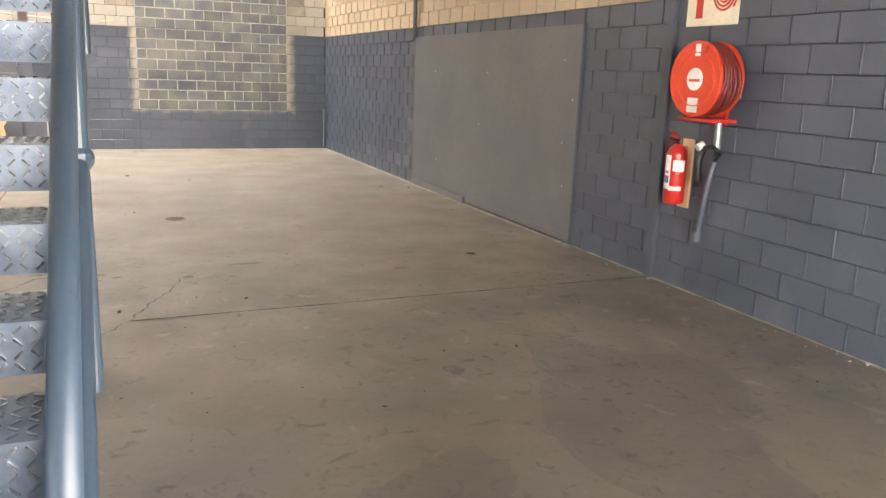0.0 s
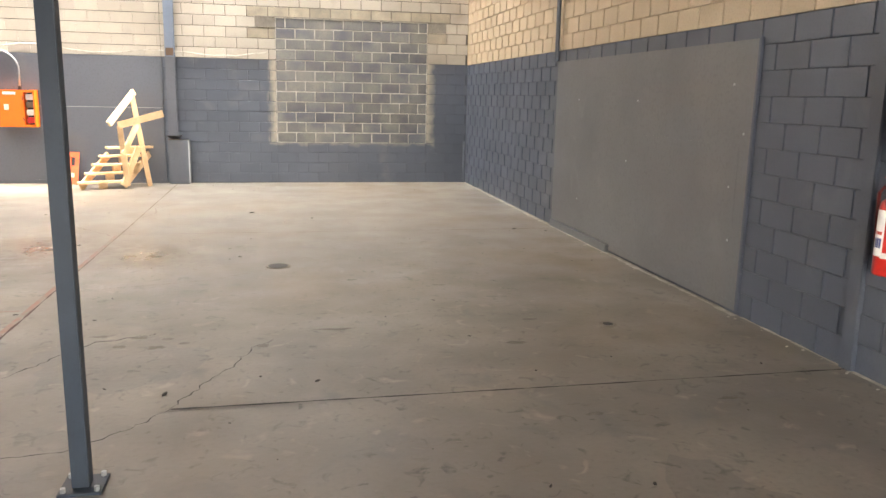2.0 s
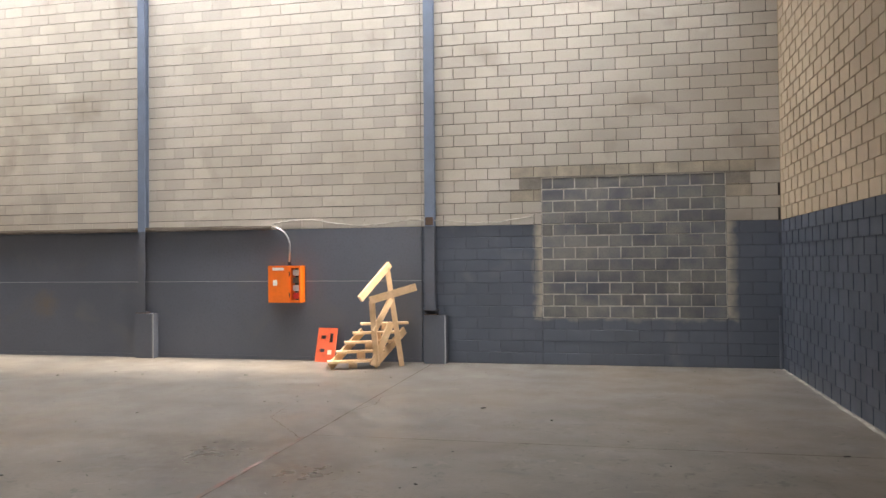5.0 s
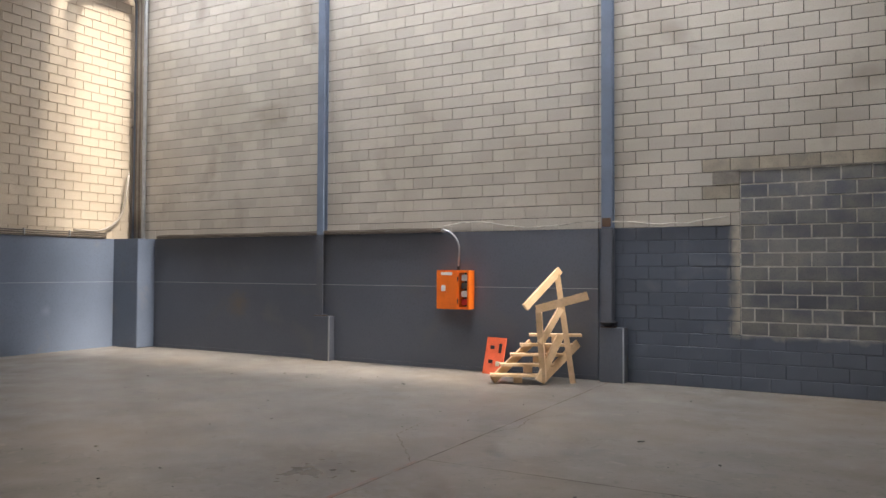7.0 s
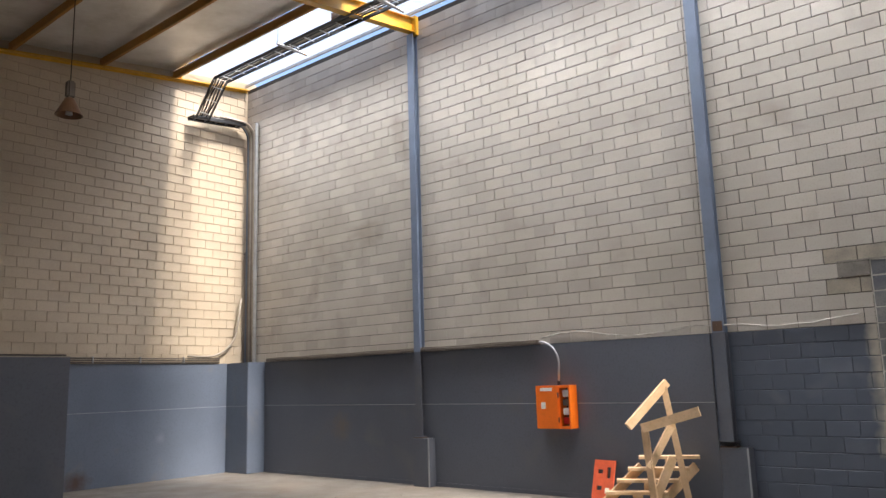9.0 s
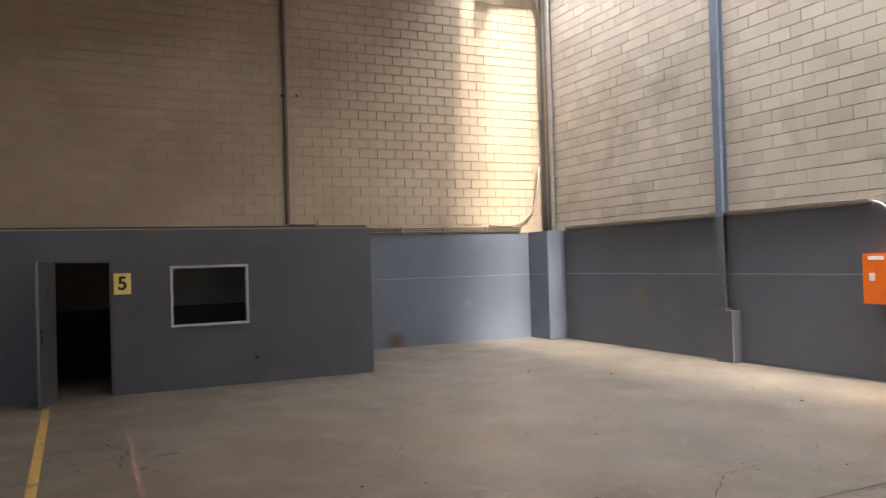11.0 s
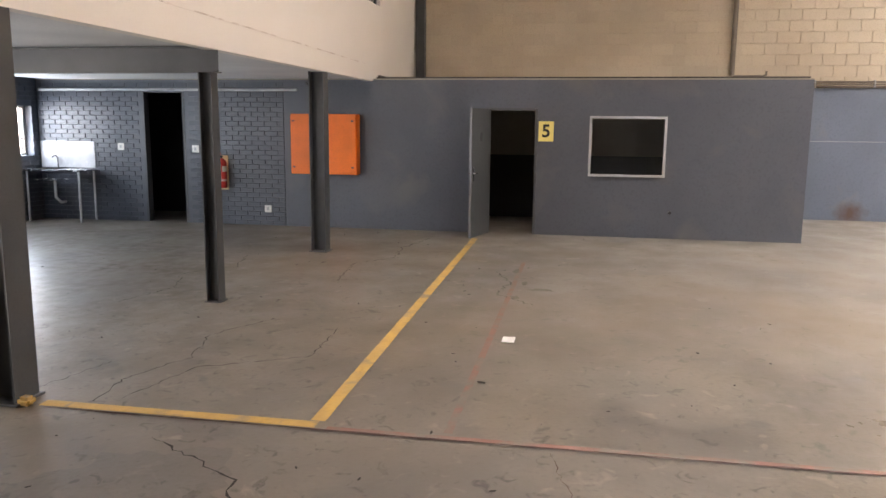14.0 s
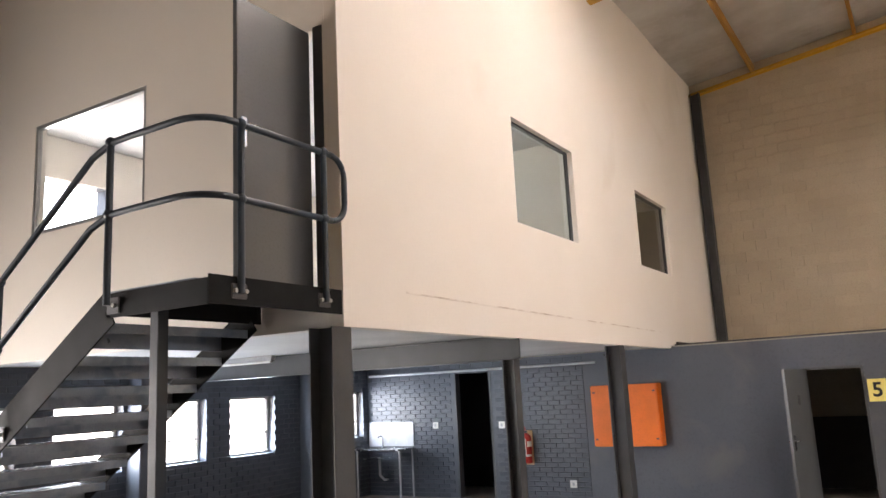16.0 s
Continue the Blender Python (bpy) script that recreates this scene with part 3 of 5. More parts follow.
for z in (2.9, 4.6, 6.4):
    part("pipe_coupling", rod(B(), (X_L + 0.475, 16.93, z - 0.05), (X_L + 0.475, 16.93, z + 0.05), 0.052, 16), GALV, t)
part("sweeping_cable", tube(B(), [(X_L + 0.05, 15.5, 2.56)] + [(X_L + 0.06 + 0.05 * q, 15.95 + 0.75 * math.sin(q), 3.25 - 0.70 * math.cos(q)) for q in np.linspace(0.0, 1.5, 10)] + [(X_L + 0.14, 16.80, 3.9)], 0.024, 8), FLOORDUST, t)


def ladder_rack(name, label, p, q, side, rungs, w=0.32):
    t = thing(name, label, "cable ladder")
    p, q, side = Vector(p), Vector(q), Vector(side)
    for s in (-1, 1):
        part("side_rail", slab(B(), p + side * s * w / 2, q + side * s * w / 2, 0.025, 0.07), BLACK, t)
    for k in range(rungs):
        c = p.lerp(q, (k + 0.5) / rungs)
        part("rung", rod(B(), c - side * w / 2, c + side * w / 2, 0.013, 6), GALV, t)
    for k, o in enumerate((-0.09, -0.03, 0.04, 0.1)):
        part("cable", tube(B(), [p.lerp(q, f) + side * (o + 0.012 * math.sin(9 * f + k)) + Vector((0, 0, 0.035)) for f in np.linspace(0, 1, 14)], 0.02, 6), BLACK if k % 2 else CABLE, t)
    return t


lad = ladder_rack("cable_ladder", "black cable ladder under the roof strip, loaded with cables", (-11.35, 15.35, 8.52), (4.2, 15.35, 8.52), (0, 1, 0), 34)
for x in (-8.9, -6.2, -3.4, -0.4, 2.6):
    part("cross_support", rod(B(), (x, 15.0, 8.48), (x, 15.75, 8.48), 0.03, 8), GALV, lad)
    part("hanger_rod", rod(B(), (x, 15.02, 8.48), (x, 15.02, roof_z(14.98) - 0.05), 0.008, 6), GALV, lad)
part("junction_box", bx(B(), -7.55, -7.15, 15.2, 15.5, 8.57, 8.72, 0.01), RUST, lad, "rust-red junction box")
ladder_rack("cable_ladder", "black cable ladder dropping to the wall", (-11.36, 15.35, 8.50), (-12.35, 15.55, 7.92), (0, 1, 0), 3)
ladder_rack("cable_ladder", "black cable ladder along the corner wall", (-12.42, 15.3, 7.92), (-12.42, 16.7, 8.05), (1, 0, 0), 5, 0.22)

# hanging high-bay lamp
t = thing("pendant_lamp", "aged high-bay lamp with brown metal shade on a rod", "lamp")
lx, ly, lz = -8.68, 11.0, 5.86
part("rod", rod(B(), (lx, ly, lz + 0.62), (lx, ly, roof_z(ly) + 0.13), 0.008, 6), BLACK, t)
part("housing", bx(B(), lx - 0.06, lx + 0.06, ly - 0.06, ly + 0.06, lz + 0.345, lz + 0.62, 0.025), CABLE, t)
b = B()
bmesh.ops.create_cone(b, cap_ends=False, segments=28, radius1=0.195, radius2=0.065, depth=0.26, matrix=Matrix.Translation((lx, ly, lz + 0.21)))
bmesh.ops.solidify(b, geom=b.faces[:], thickness=0.006)
part("shade", b, SHADE, t, "brown metal shade")
part("bulb", rod(B(), (lx, ly, lz + 0.09), (lx, ly, lz + 0.34), 0.05, 14, 0.025), ENAMEL, t)

# ---- far wall things ----
t = thing("electrical_box", "orange wall-mounted electrical box with half-open door", "electrical box")
part("body", wall_with_holes(B(), 'y', Y_N - 0.25, 0.215, -4.40, -3.78, 1.06, 1.73, [(-3.97, -3.81, 1.10, 1.69)]), ORANGE, t)
d = part("door", bx(B(), -4.40, -3.985, Y_N - 0.275, Y_N - 0.253, 1.06, 1.73, 0.008), ORANGE, t)
part("label", bx(B(), -4.31, -4.09, Y_N - 0.279, Y_N - 0.2755, 1.645, 1.695), PAPER, d)
part("warning_label", bx(B(), -4.30, -4.22, Y_N - 0.279, Y_N - 0.2755, 1.37, 1.47), PAPER, d)
for z in (1.20, 1.58):
    part("hinge", rod(B(), (-3.98, Y_N - 0.28, z - 0.04), (-3.98, Y_N - 0.28, z + 0.04), 0.01), BLACK, d)
for k in range(4):
    part("breaker", bx(B(), -3.955, -3.825, Y_N - 0.19, Y_N - 0.08, 1.13 + 0.14 * k, 1.235 + 0.14 * k, 0.008), (RED, PAPER, CABLE, PAPER)[k], t)
part("backing", bx(B(), -3.97, -3.81, Y_N - 0.05, Y_N - 0.037, 1.10, 1.69), BLACK, t)

t = thing("orange_panel", "loose orange metal panel leaning against the wall", "panel")
b = wall_with_holes(B(), 'y', 0, 0.02, -0.20, 0.20, 0, 0.62, [(-0.12, -0.02, 0.42, 0.48), (-0.12, -0.02, 0.18, 0.24), (0.06, 0.13, 0.36, 0.52)])
part("plate", b, mat("scuffed_orange_paint", (0.78, 0.13, 0.05), rough=0.5, scale=6, fine=50), t)
part("label", bx(B(), 0.05, 0.13, -0.004, -0.001, 0.14, 0.22), SIGNCREAM, t)
t.matrix_world = pose(-3.33, 16.72, 0.0, -14, 0, -12)

t = thing("wooden_steps", "raw pine steps with a broken handrail by the wall", "steps")
sd = Vector((0.62, 0.30, 0)).normalized()
up = Vector((0.09, 0.17, 0.145))
for k in range(5):
    a = Vector((-2.90, 15.78, 0.13)) + up * k
    part("tread", slab(B(), a, a + sd * 0.82, 0.20, 0.038), WOOD, t)
    if k < 5:
        part("riser", slab(B(), a + Vector((0.3, 0.2, -0.07)), a + Vector((0.42, 0.26, -0.07)), 0.10, 0.11), WOOD, t)
for f in (0.04, 0.78):
    a = Vector((-2.90, 15.78, 0.02)) + sd * f
    part("stringer", slab(B(), a + Vector((0, 0, 0.03)), a + up * 3.9, 0.04, 0.13), WOOD, t)
for p, q, w, h in (((-2.12, 16.02, 0.05), (-2.20, 16.02, 1.13), 0.05, 0.09), ((-1.80, 16.42, 0.0), (-2.02, 16.32, 1.68), 0.05, 0.085),
                   ((-2.34, 15.82, 1.17), (-1.99, 16.36, 1.74), 0.05, 0.11), ((-2.22, 15.98, 1.14), (-1.46, 16.12, 1.36), 0.05, 0.125),
                   ((-1.95, 16.30, 1.15), (-2.16, 15.99, 0.62), 0.04, 0.10), ((-1.94, 16.26, 0.74), (-2.18, 15.97, 0.06), 0.04, 0.12)):
    part("rail_timber", slab(B(), p, q, w, h), WOOD, t)

# ---- east wall things ----
t = thing("wall_board", "slate painted flat board screwed over the wall", "board")
part("panel", bx(B(), X_R - 0.022, X_R - 0.001, 6.80, 11.45, 0.10, 2.25, 0.004), BOARDGREY, t)
part("lower_panel", bx(B(), X_R - 0.0215, X_R - 0.001, 6.80, 9.43, 0.03, 0.10), BOARDGREY, t)
part("bottom_rail", bx(B(), X_R - 0.06, X_R - 0.001, 9.44, 11.4, 0.0, 0.095, 0.006), BOARDGREY, t)
part("edge_strip", bx(B(), X_R - 0.03, X_R - 0.001, 6.77, 6.80, 0.01, 2.26, 0.004), DADO, t)
part("patch_board", bx(B(), X_R - 0.0245, X_R - 0.0222, 6.95, 8.9, 0.75, 1.40, 0.001), BOARDGREY, t)
for y, z in ((7.0, 0.6), (7.05, 1.05), (7.1, 1.9), (8.9, 1.75), (10.6, 1.75), (10.5, 0.5), (9.1, 1.1), (6.9, 1.5)):
    part("screw", rod(B(), (X_R - 0.029, y, z), (X_R - 0.02, y, z), 0.011, 8), GALV, t)
t = thing("wall_conduit", "slate painted flat conduit up the wall", "conduit")
part("channel", bx(B(), X_R - 0.035, X_R - 0.001, 5.40, 5.52, 0.0, 2.40, 0.006), DADO, t)
part("upper_channel", bx(B(), X_R - 0.035, X_R - 0.001, 5.40, 5.52, 2.40, 8.0, 0.006), TAN, t)
whole("wall_pipe", rod(B(), (X_R - 0.04, 11.47, 2.26), (X_R - 0.04, 11.47, 8.1), 0.03), PIPEGREY, "grey pipe climbing the cream block wall", "pipe")
whole("wall_pipe", rod(B(), (X_R - 0.03, 11.33, 2.42), (X_R - 0.03, 11.33, 8.1), 0.018), TAN, "cream painted thin pipe on block wall", "pipe")
whole("corner_pipe", rod(B(), (X_R - 0.05, Y_N - 0.06, 0.0), (X_R - 0.05, Y_N - 0.06, 0.86), 0.022), PIPEGREY, "short galvanised pipe in the corner", "pipe")

t = thing("hose_reel", "red fire hose reel with dark red hose on the wall", "hose reel")
ry, rzz = 4.80, 1.745


def disc(x, r, th):
    b = rod(B(), (x - th / 2, ry, rzz), (x + th / 2, ry, rzz), r, 48)
    bmesh.ops.bevel(b, geom=[e for e in b.edges if len(e.link_faces) == 2 and e.calc_face_angle() > 1], offset=th * 0.3, segments=2, affect='EDGES')
    return b


fd = part("front_disc", disc(4.13, 0.285, 0.02), REDORANGE, t)
part("back_disc", disc(4.33, 0.285, 0.02), REDORANGE, t)
part("hub", rod(B(), (4.124, ry, rzz), (4.39, ry, rzz), 0.06, 20), REDORANGE, t)
for r in (0.20, 0.275):
    b = B()
    tube(b, [(4.118, ry + r * math.cos(a), rzz + r * math.sin(a)) for a in np.linspace(0, 6.2832, 41)], 0.008, 6)
    part("pressed_ring", b, REDORANGE, fd)
for a in (0.9, 2.0, 3.2, 5.4):
    part("pressed_rib", slab(B(), (4.118, ry + 0.19 * math.cos(a), rzz + 0.19 * math.sin(a)), (4.118, ry + 0.275 * math.cos(a), rzz + 0.275 * math.sin(a)), 0.012, 0.012), REDORANGE, fd)
part("round_label", rod(B(), (4.1135, ry, rzz), (4.1195, ry, rzz), 0.085, 28), PAPER, fd)
part("label_stripe", bx(B(), 4.112, 4.1132, ry - 0.06, ry + 0.06, rzz - 0.02, rzz), SIGNRED, fd)
part("paper_label", bx(B(), 4.112, 4.1175, ry - 0.055, ry + 0.055, rzz - 0.25, rzz - 0.14), PAPER, fd)
part("paper_tag", bx(B(), 4.112, 4.1175, ry - 0.035, ry + 0.015, rzz + 0.17, rzz + 0.26), PAPER, fd)
b = B()
for turn in range(5):
    x = 4.165 + 0.034 * turn
    tube(b, [(x + 0.03 * a / 6.2832, ry + (0.255 + 0.012 * math.sin(3 * a + turn)) * math.cos(a), rzz + (0.255 + 0.012 * math.sin(3 * a + turn)) * math.sin(a)) for a in np.linspace(0, 6.2832, 37)], 0.018, 8)
part("hose", b, HOSE, t, "coiled dark red hose")
part("bracket", bx(B(), 4.14, 4.395, 4.60, 4.99, 1.428, 1.452, 0.006), RED, t)
part("bracket_plate", bx(B(), 4.37, 4.397, 4.70, 4.90, 1.40, 1.85, 0.004), RED, t)
part("valve", rod(B(), (4.33, 4.72, 1.22), (4.33, 4.72, 1.43), 0.028, 14), GALV, t)
part("supply_pipe", tube(B(), [(4.35, 4.72, 1.25), (4.35, 4.80, 0.9), (4.35, 4.86, 0.50), (4.39, 4.87, 0.47)], 0.022, 10), PIPEGREY, t)
part("elbow", rod(B(), (4.35, 4.86, 0.45), (4.35, 4.86, 0.53), 0.034, 14), PIPEGREY, t)
part("nozzle", tube(B(), [(4.27, 4.80, 1.22), (4.25, 4.82, 1.12), (4.27, 4.83, 0.98), (4.28, 4.84, 0.92)], 0.032, 10), BLACK, t, "black hose nozzle")
part("nozzle_tip", rod(B(), (4.22, 4.81, 1.22), (4.27, 4.80, 1.25), 0.03, 14), PAPER, t)
part("nozzle_strap", tube(B(), [(4.26, 4.80, 1.22), (4.27, 4.70, 1.24), (4.32, 4.66, 1.20), (4.33, 4.72, 1.13)], 0.018, 8), BLACK, t)


def extinguisher(m, label):
    """A fire extinguisher that hangs on a wall behind its local x axis."""
    t = thing("fire_extinguisher", label, "fire extinguisher")
    b = B()
    prof = [(0.0, 0.0), (0.078, 0.0), (0.085, 0.012), (0.085, 0.40), (0.075, 0.445), (0.04, 0.475), (0.026, 0.49), (0.0, 0.49)]
    rings = [[b.verts.new((max(r, 0.0005) * math.cos(a), max(r, 0.0005) * math.sin(a), z)) for a in np.linspace(0, 6.2832, 29)[:-1]] for r, z in prof]
    for s, e in zip(rings, rings[1:]):
        for k in range(28):
            f = b.faces.new((s[k], s[(k + 1) % 28], e[(k + 1) % 28], e[k]))
            f.smooth = True
    body = part("cylinder", b, RED, t)

    def wrap(name, a0, a1, z0, z1, material):
        b = B()
        aa = np.linspace(a0, a1, 9)
        lo = [b.verts.new((0.0862 * math.cos(a), 0.0862 * math.sin(a), z0)) for a in aa]
        hi = [b.verts.new((0.0862 * math.cos(a), 0.0862 * math.sin(a), z1)) for a in aa]
        for k in range(8):
            b.faces.new((lo[k], lo[k + 1], hi[k + 1], hi[k]))
        part(name, b, material, body)

    wrap("label", 3.7, 4.9, 0.27, 0.36, PAPER)
    wrap("label", 2.6, 3.5, 0.12, 0.40, PAPER)
    wrap("printed_block", 2.75, 3.35, 0.17, 0.23, LABELBLUE)
    wrap("printed_bar", 2.75, 3.35, 0.25, 0.27, SIGNRED)
    wrap("label", 3.4, 4.7, 0.11, 0.145, PAPER)
    part("valve", rod(B(), (0, 0, 0.485), (0, 0, 0.53), 0.022, 12), CHROME, t)
    part("handle", slab(B(), (-0.01, 0.0, 0.535), (-0.10, -0.03, 0.56), 0.02, 0.012), RED, t)
    part("lever", slab(B(), (-0.01, 0.0, 0.55), (-0.11, -0.03, 0.60), 0.018, 0.010), RED, t)
    part("hose", tube(B(), [(0, 0.02, 0.51), (-0.03, 0.07, 0.53), (-0.03, 0.105, 0.49), (-0.02, 0.11, 0.35), (-0.02, 0.10, 0.2)], 0.011, 8), HOSE, t)
    part("gauge", rod(B(), (-0.02, -0.02, 0.515), (-0.04, -0.03, 0.515), 0.018, 12), CHROME, t)
    part("backing_board", bx(B(), 0.092, 0.112, -0.075, 0.06, -0.04, 0.53, 0.004), WOOD, t, "brown wooden backing board")
    part("wall_hook", bx(B(), 0.0, 0.092, -0.012, 0.012, 0.45, 0.47, 0.003), GALV, t)
    t.matrix_world = m
    return t


extinguisher(pose(4.285, 5.11, 0.735), "red fire extinguisher with paper labels on a wooden board")
extinguisher(pose(-9.335, 2.43, 0.62, 0, 0, 180), "red fire extinguisher hung on dark brick wall")

t = thing("fire_sign", "cream fire sign with red extinguisher and hose symbols", "sign")
part("board", bx(B(), X_R - 0.012, X_R - 0.003, 4.71, 5.29, 2.16, 2.62, 0.002), SIGNCREAM, t)
part("extinguisher_symbol", bx(B(), X_R - 0.0165, X_R - 0.0125, 5.10, 5.18, 2.22, 2.45, 0.002), SIGNRED, t)
part("symbol_neck", bx(B(), X_R - 0.0165, X_R - 0.0125, 5.125, 5.155, 2.455, 2.51, 0.001), SIGNRED, t)
part("symbol_hose", slab(B(), (X_R - 0.0145, 5.12, 2.49), (X_R - 0.0145, 5.06, 2.40), 0.004, 0.012), SIGNRED, t)
b = B()
tube(b, [(X_R - 0.0145, 4.87 + 0.0073 * a / 1.6 * math.cos(a), 2.38 + 0.0073 * a / 1.6 * math.sin(a)) for a in np.linspace(2, 29, 110)], 0.0085, 5)
part("hose_symbol", b, SIGNRED, t)

# ---- mezzanine steel, stairs and openings ----
for x, s, top in ((X_M + 0.02, 0.21, 2.36), (-4.13, 0.13, 2.155), (-7.17, 0.20, 2.36)):
    steel_column(x, 4.89, 0, top, s, s, STEEL, "dark grey steel column under the mezzanine", "mezzanine columns")
whole("paint_splash", bx(B(), -1.36, -1.27, 5.01, 5.10, 0.004, 0.06, 0.02), LINEYEL, "lump of yellow paint at the column foot", "paint")
whole("floor_beam", i_beam(B(), (-4.15, -0.55, 2.275), (-4.15, 4.99, 2.275), 0.13, 0.24), STEEL, "dark grey steel beam under the mezzanine floor", "beam")
structure("trim_mezzanine_edge", bx(B(), X_O - 3.1, X_O - 0.3, Y_M + 0.002, Y_M + 0.03, 2.41, 2.47, 0.004), DARK_JOINT, "rough timber edge below the white wall")
b = B()
slab(b, (-2.2, Y_M + 0.002, 2.66), (-9.0, Y_M + 0.002, 2.60), 0.004, 0.012)
structure("trim_scuff", b, mat("scuffed_plaster", (0.60, 0.50, 0.42), rough=0.8, scale=9, fine=40, stain=(0.80, 0.745, 0.675), stain_scale=3, stain_low=0.40), "scuffed crease along the white wall")

st = thing("steel_staircase", "dark steel staircase with chequer plate treads and tube rails", "staircase")
SX0, SX1, TOP, RISE, GO, YT = -1.30, -0.13, 2.58, 0.1843, 0.272, 4.20
N = 14
slope = RISE / GO
foot_y = YT - N * GO


def st_z(y):
    return TOP - (YT - y) * slope


for x in (SX0, SX1):
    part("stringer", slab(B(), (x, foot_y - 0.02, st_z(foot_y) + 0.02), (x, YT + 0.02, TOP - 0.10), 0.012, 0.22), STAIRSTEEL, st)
treads = []
for k in range(1, N):
    y, z = YT - (N - k) * GO, TOP - (N - k) * RISE
    b = B()
    bx(b, SX0 + 0.008, SX1 - 0.008, y - 0.01, y + GO - 0.01, z - 0.006, z)
    bx(b, SX0 + 0.008, SX1 - 0.008, y - 0.016, y - 0.0102, z - 0.135, z)
    bx(b, SX0 + 0.008, SX1 - 0.008, y + GO - 0.0098, y + GO - 0.004, z - 0.06, z)
    tr = part("tread", b, CHEQUER, st, "galvanised chequer plate tread")
    b = B()
    for i in range(30):
        for j in range(7):
            s = 1 if (i + j) % 2 else -1
            cx, cy = SX0 + 0.04 + i * 0.038, y + 0.015 + j * 0.036
            slab(b, (cx - 0.010, cy - 0.010 * s, z + 0.002), (cx + 0.010, cy + 0.010 * s, z + 0.002), 0.006, 0.005)
        for j in range(4):
            s = 1 if (i + j) % 2 else -1
            cx, cz = SX0 + 0.04 + i * 0.038, z - 0.020 - j * 0.031
            slab(b, (cx - 0.010, y - 0.0172, cz - 0.010 * s), (cx + 0.010, y - 0.0172, cz + 0.010 * s), 0.006, 0.005, (0, 1, 0))
    part("chequer_pattern", b, STAINLESS, tr)
ld = part("landing", bx(B(), X_M + 0.004, SX1 + 0.006, YT, 4.99, TOP - 0.008, TOP), CHEQUER, st, "steel landing plate")
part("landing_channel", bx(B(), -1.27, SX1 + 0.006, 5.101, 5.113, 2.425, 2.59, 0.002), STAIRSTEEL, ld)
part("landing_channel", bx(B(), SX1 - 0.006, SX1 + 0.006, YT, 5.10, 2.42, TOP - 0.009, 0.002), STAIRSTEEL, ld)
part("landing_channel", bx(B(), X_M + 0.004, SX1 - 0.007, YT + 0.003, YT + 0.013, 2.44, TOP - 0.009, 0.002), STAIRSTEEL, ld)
pole = part("landing_post", bx(B(), -0.25, -0.175, 4.55, 4.625, 0.014, TOP - 0.01, 0.004), POSTSTEEL, st, "blue-grey square steel post")
part("post_base_plate", bx(B(), -0.30, -0.115, 4.495, 4.68, 0.0, 0.014, 0.003), POSTSTEEL, pole)
for dx, dy in ((-0.07, -0.07), (0.07, -0.07), (-0.07, 0.07), (0.07, 0.07)):
    part("bolt", rod(B(), (-0.2075 + dx, 4.5875 + dy, 0.014), (-0.2075 + dx, 4.5875 + dy, 0.035), 0.012, 6), GALV, pole)
RX, R1, R2 = -0.07, 0.93, 0.47
for h in (R1, R2):
    pts = [(RX, y, st_z(y) + h + (0.0 if h > 0.5 else 0.0)) for y in np.linspace(0.75, YT - 0.10, 8)]
    pts += [(RX, YT + 0.0, TOP + h - 0.035), (RX, YT + 0.10, TOP + h - 0.005), (RX, YT + 0.25, TOP + h)]
    pts += [(RX - 0.22 + 0.22 * math.cos(a), 4.90 + 0.23 * math.sin(a), TOP + h) for a in np.linspace(0, 1.57, 7)]
    pts += [(-0.7, 5.13, TOP + h), (-1.16, 5.13, TOP + h)]
    part("handrail", tube(B(), pts, 0.021, 10), BLUESTEEL, st, "steel tube rail")
part("rail_return", tube(B(), [(-1.16, 5.13, TOP + R1)] + [(-1.16 - 0.14 * math.sin(a), 5.13, TOP + R1 - 0.14 + 0.14 * math.cos(a)) for a in np.linspace(0.2, 1.57, 6)] + [(-1.30 + 0.14 * (1 - math.cos(a)), 5.13, TOP + R2 + 0.14 - 0.14 * math.sin(a)) for a in np.linspace(0.0, 1.5, 6)] + [(-1.16, 5.13, TOP + R2)], 0.021, 10), BLUESTEEL, st)
for x, y in ((-0.34, 5.135), (-1.08, 5.135), (RX, 4.28), (RX, 3.10), (RX, 1.92), (RX, 0.80)):
    zt = TOP if y > 4.1 else st_z(y)
    p = part("rail_post", rod(B(), (x, y, zt - 0.09), (x, y, zt + R1), 0.022, 14), BLUESTEEL, st)
    for h in (R1, R2):
        b = B()
        bmesh.ops.create_uvsphere(b, u_segments=14, v_segments=8, radius=0.034, matrix=Matrix.Translation((x, y, zt + h)))
        part("ball_joint", b, BLUESTEEL, p)
    if y > 5:
        part("fixing_plate", bx(B(), x - 0.06, x + 0.06, 5.114, 5.124, zt - 0.12, zt - 0.03, 0.006), STEEL, p)
        for s in (-0.04, 0.04):
            part("bolt", rod(B(), (x + s, 5.124, zt - 0.075), (x + s, 5.142, zt - 0.075), 0.013, 8), GALV, p)
    else:
        part("fixing_plate", bx(B(), -0.122, -0.113, y - 0.06, y + 0.06, zt - 0.14, zt - 0.04, 0.004), STEEL, p)
        part("bolt", rod(B(), (-0.113, y + 0.03, zt - 0.09), (-0.09, y + 0.03, zt - 0.09), 0.014, 8), GALV, p)


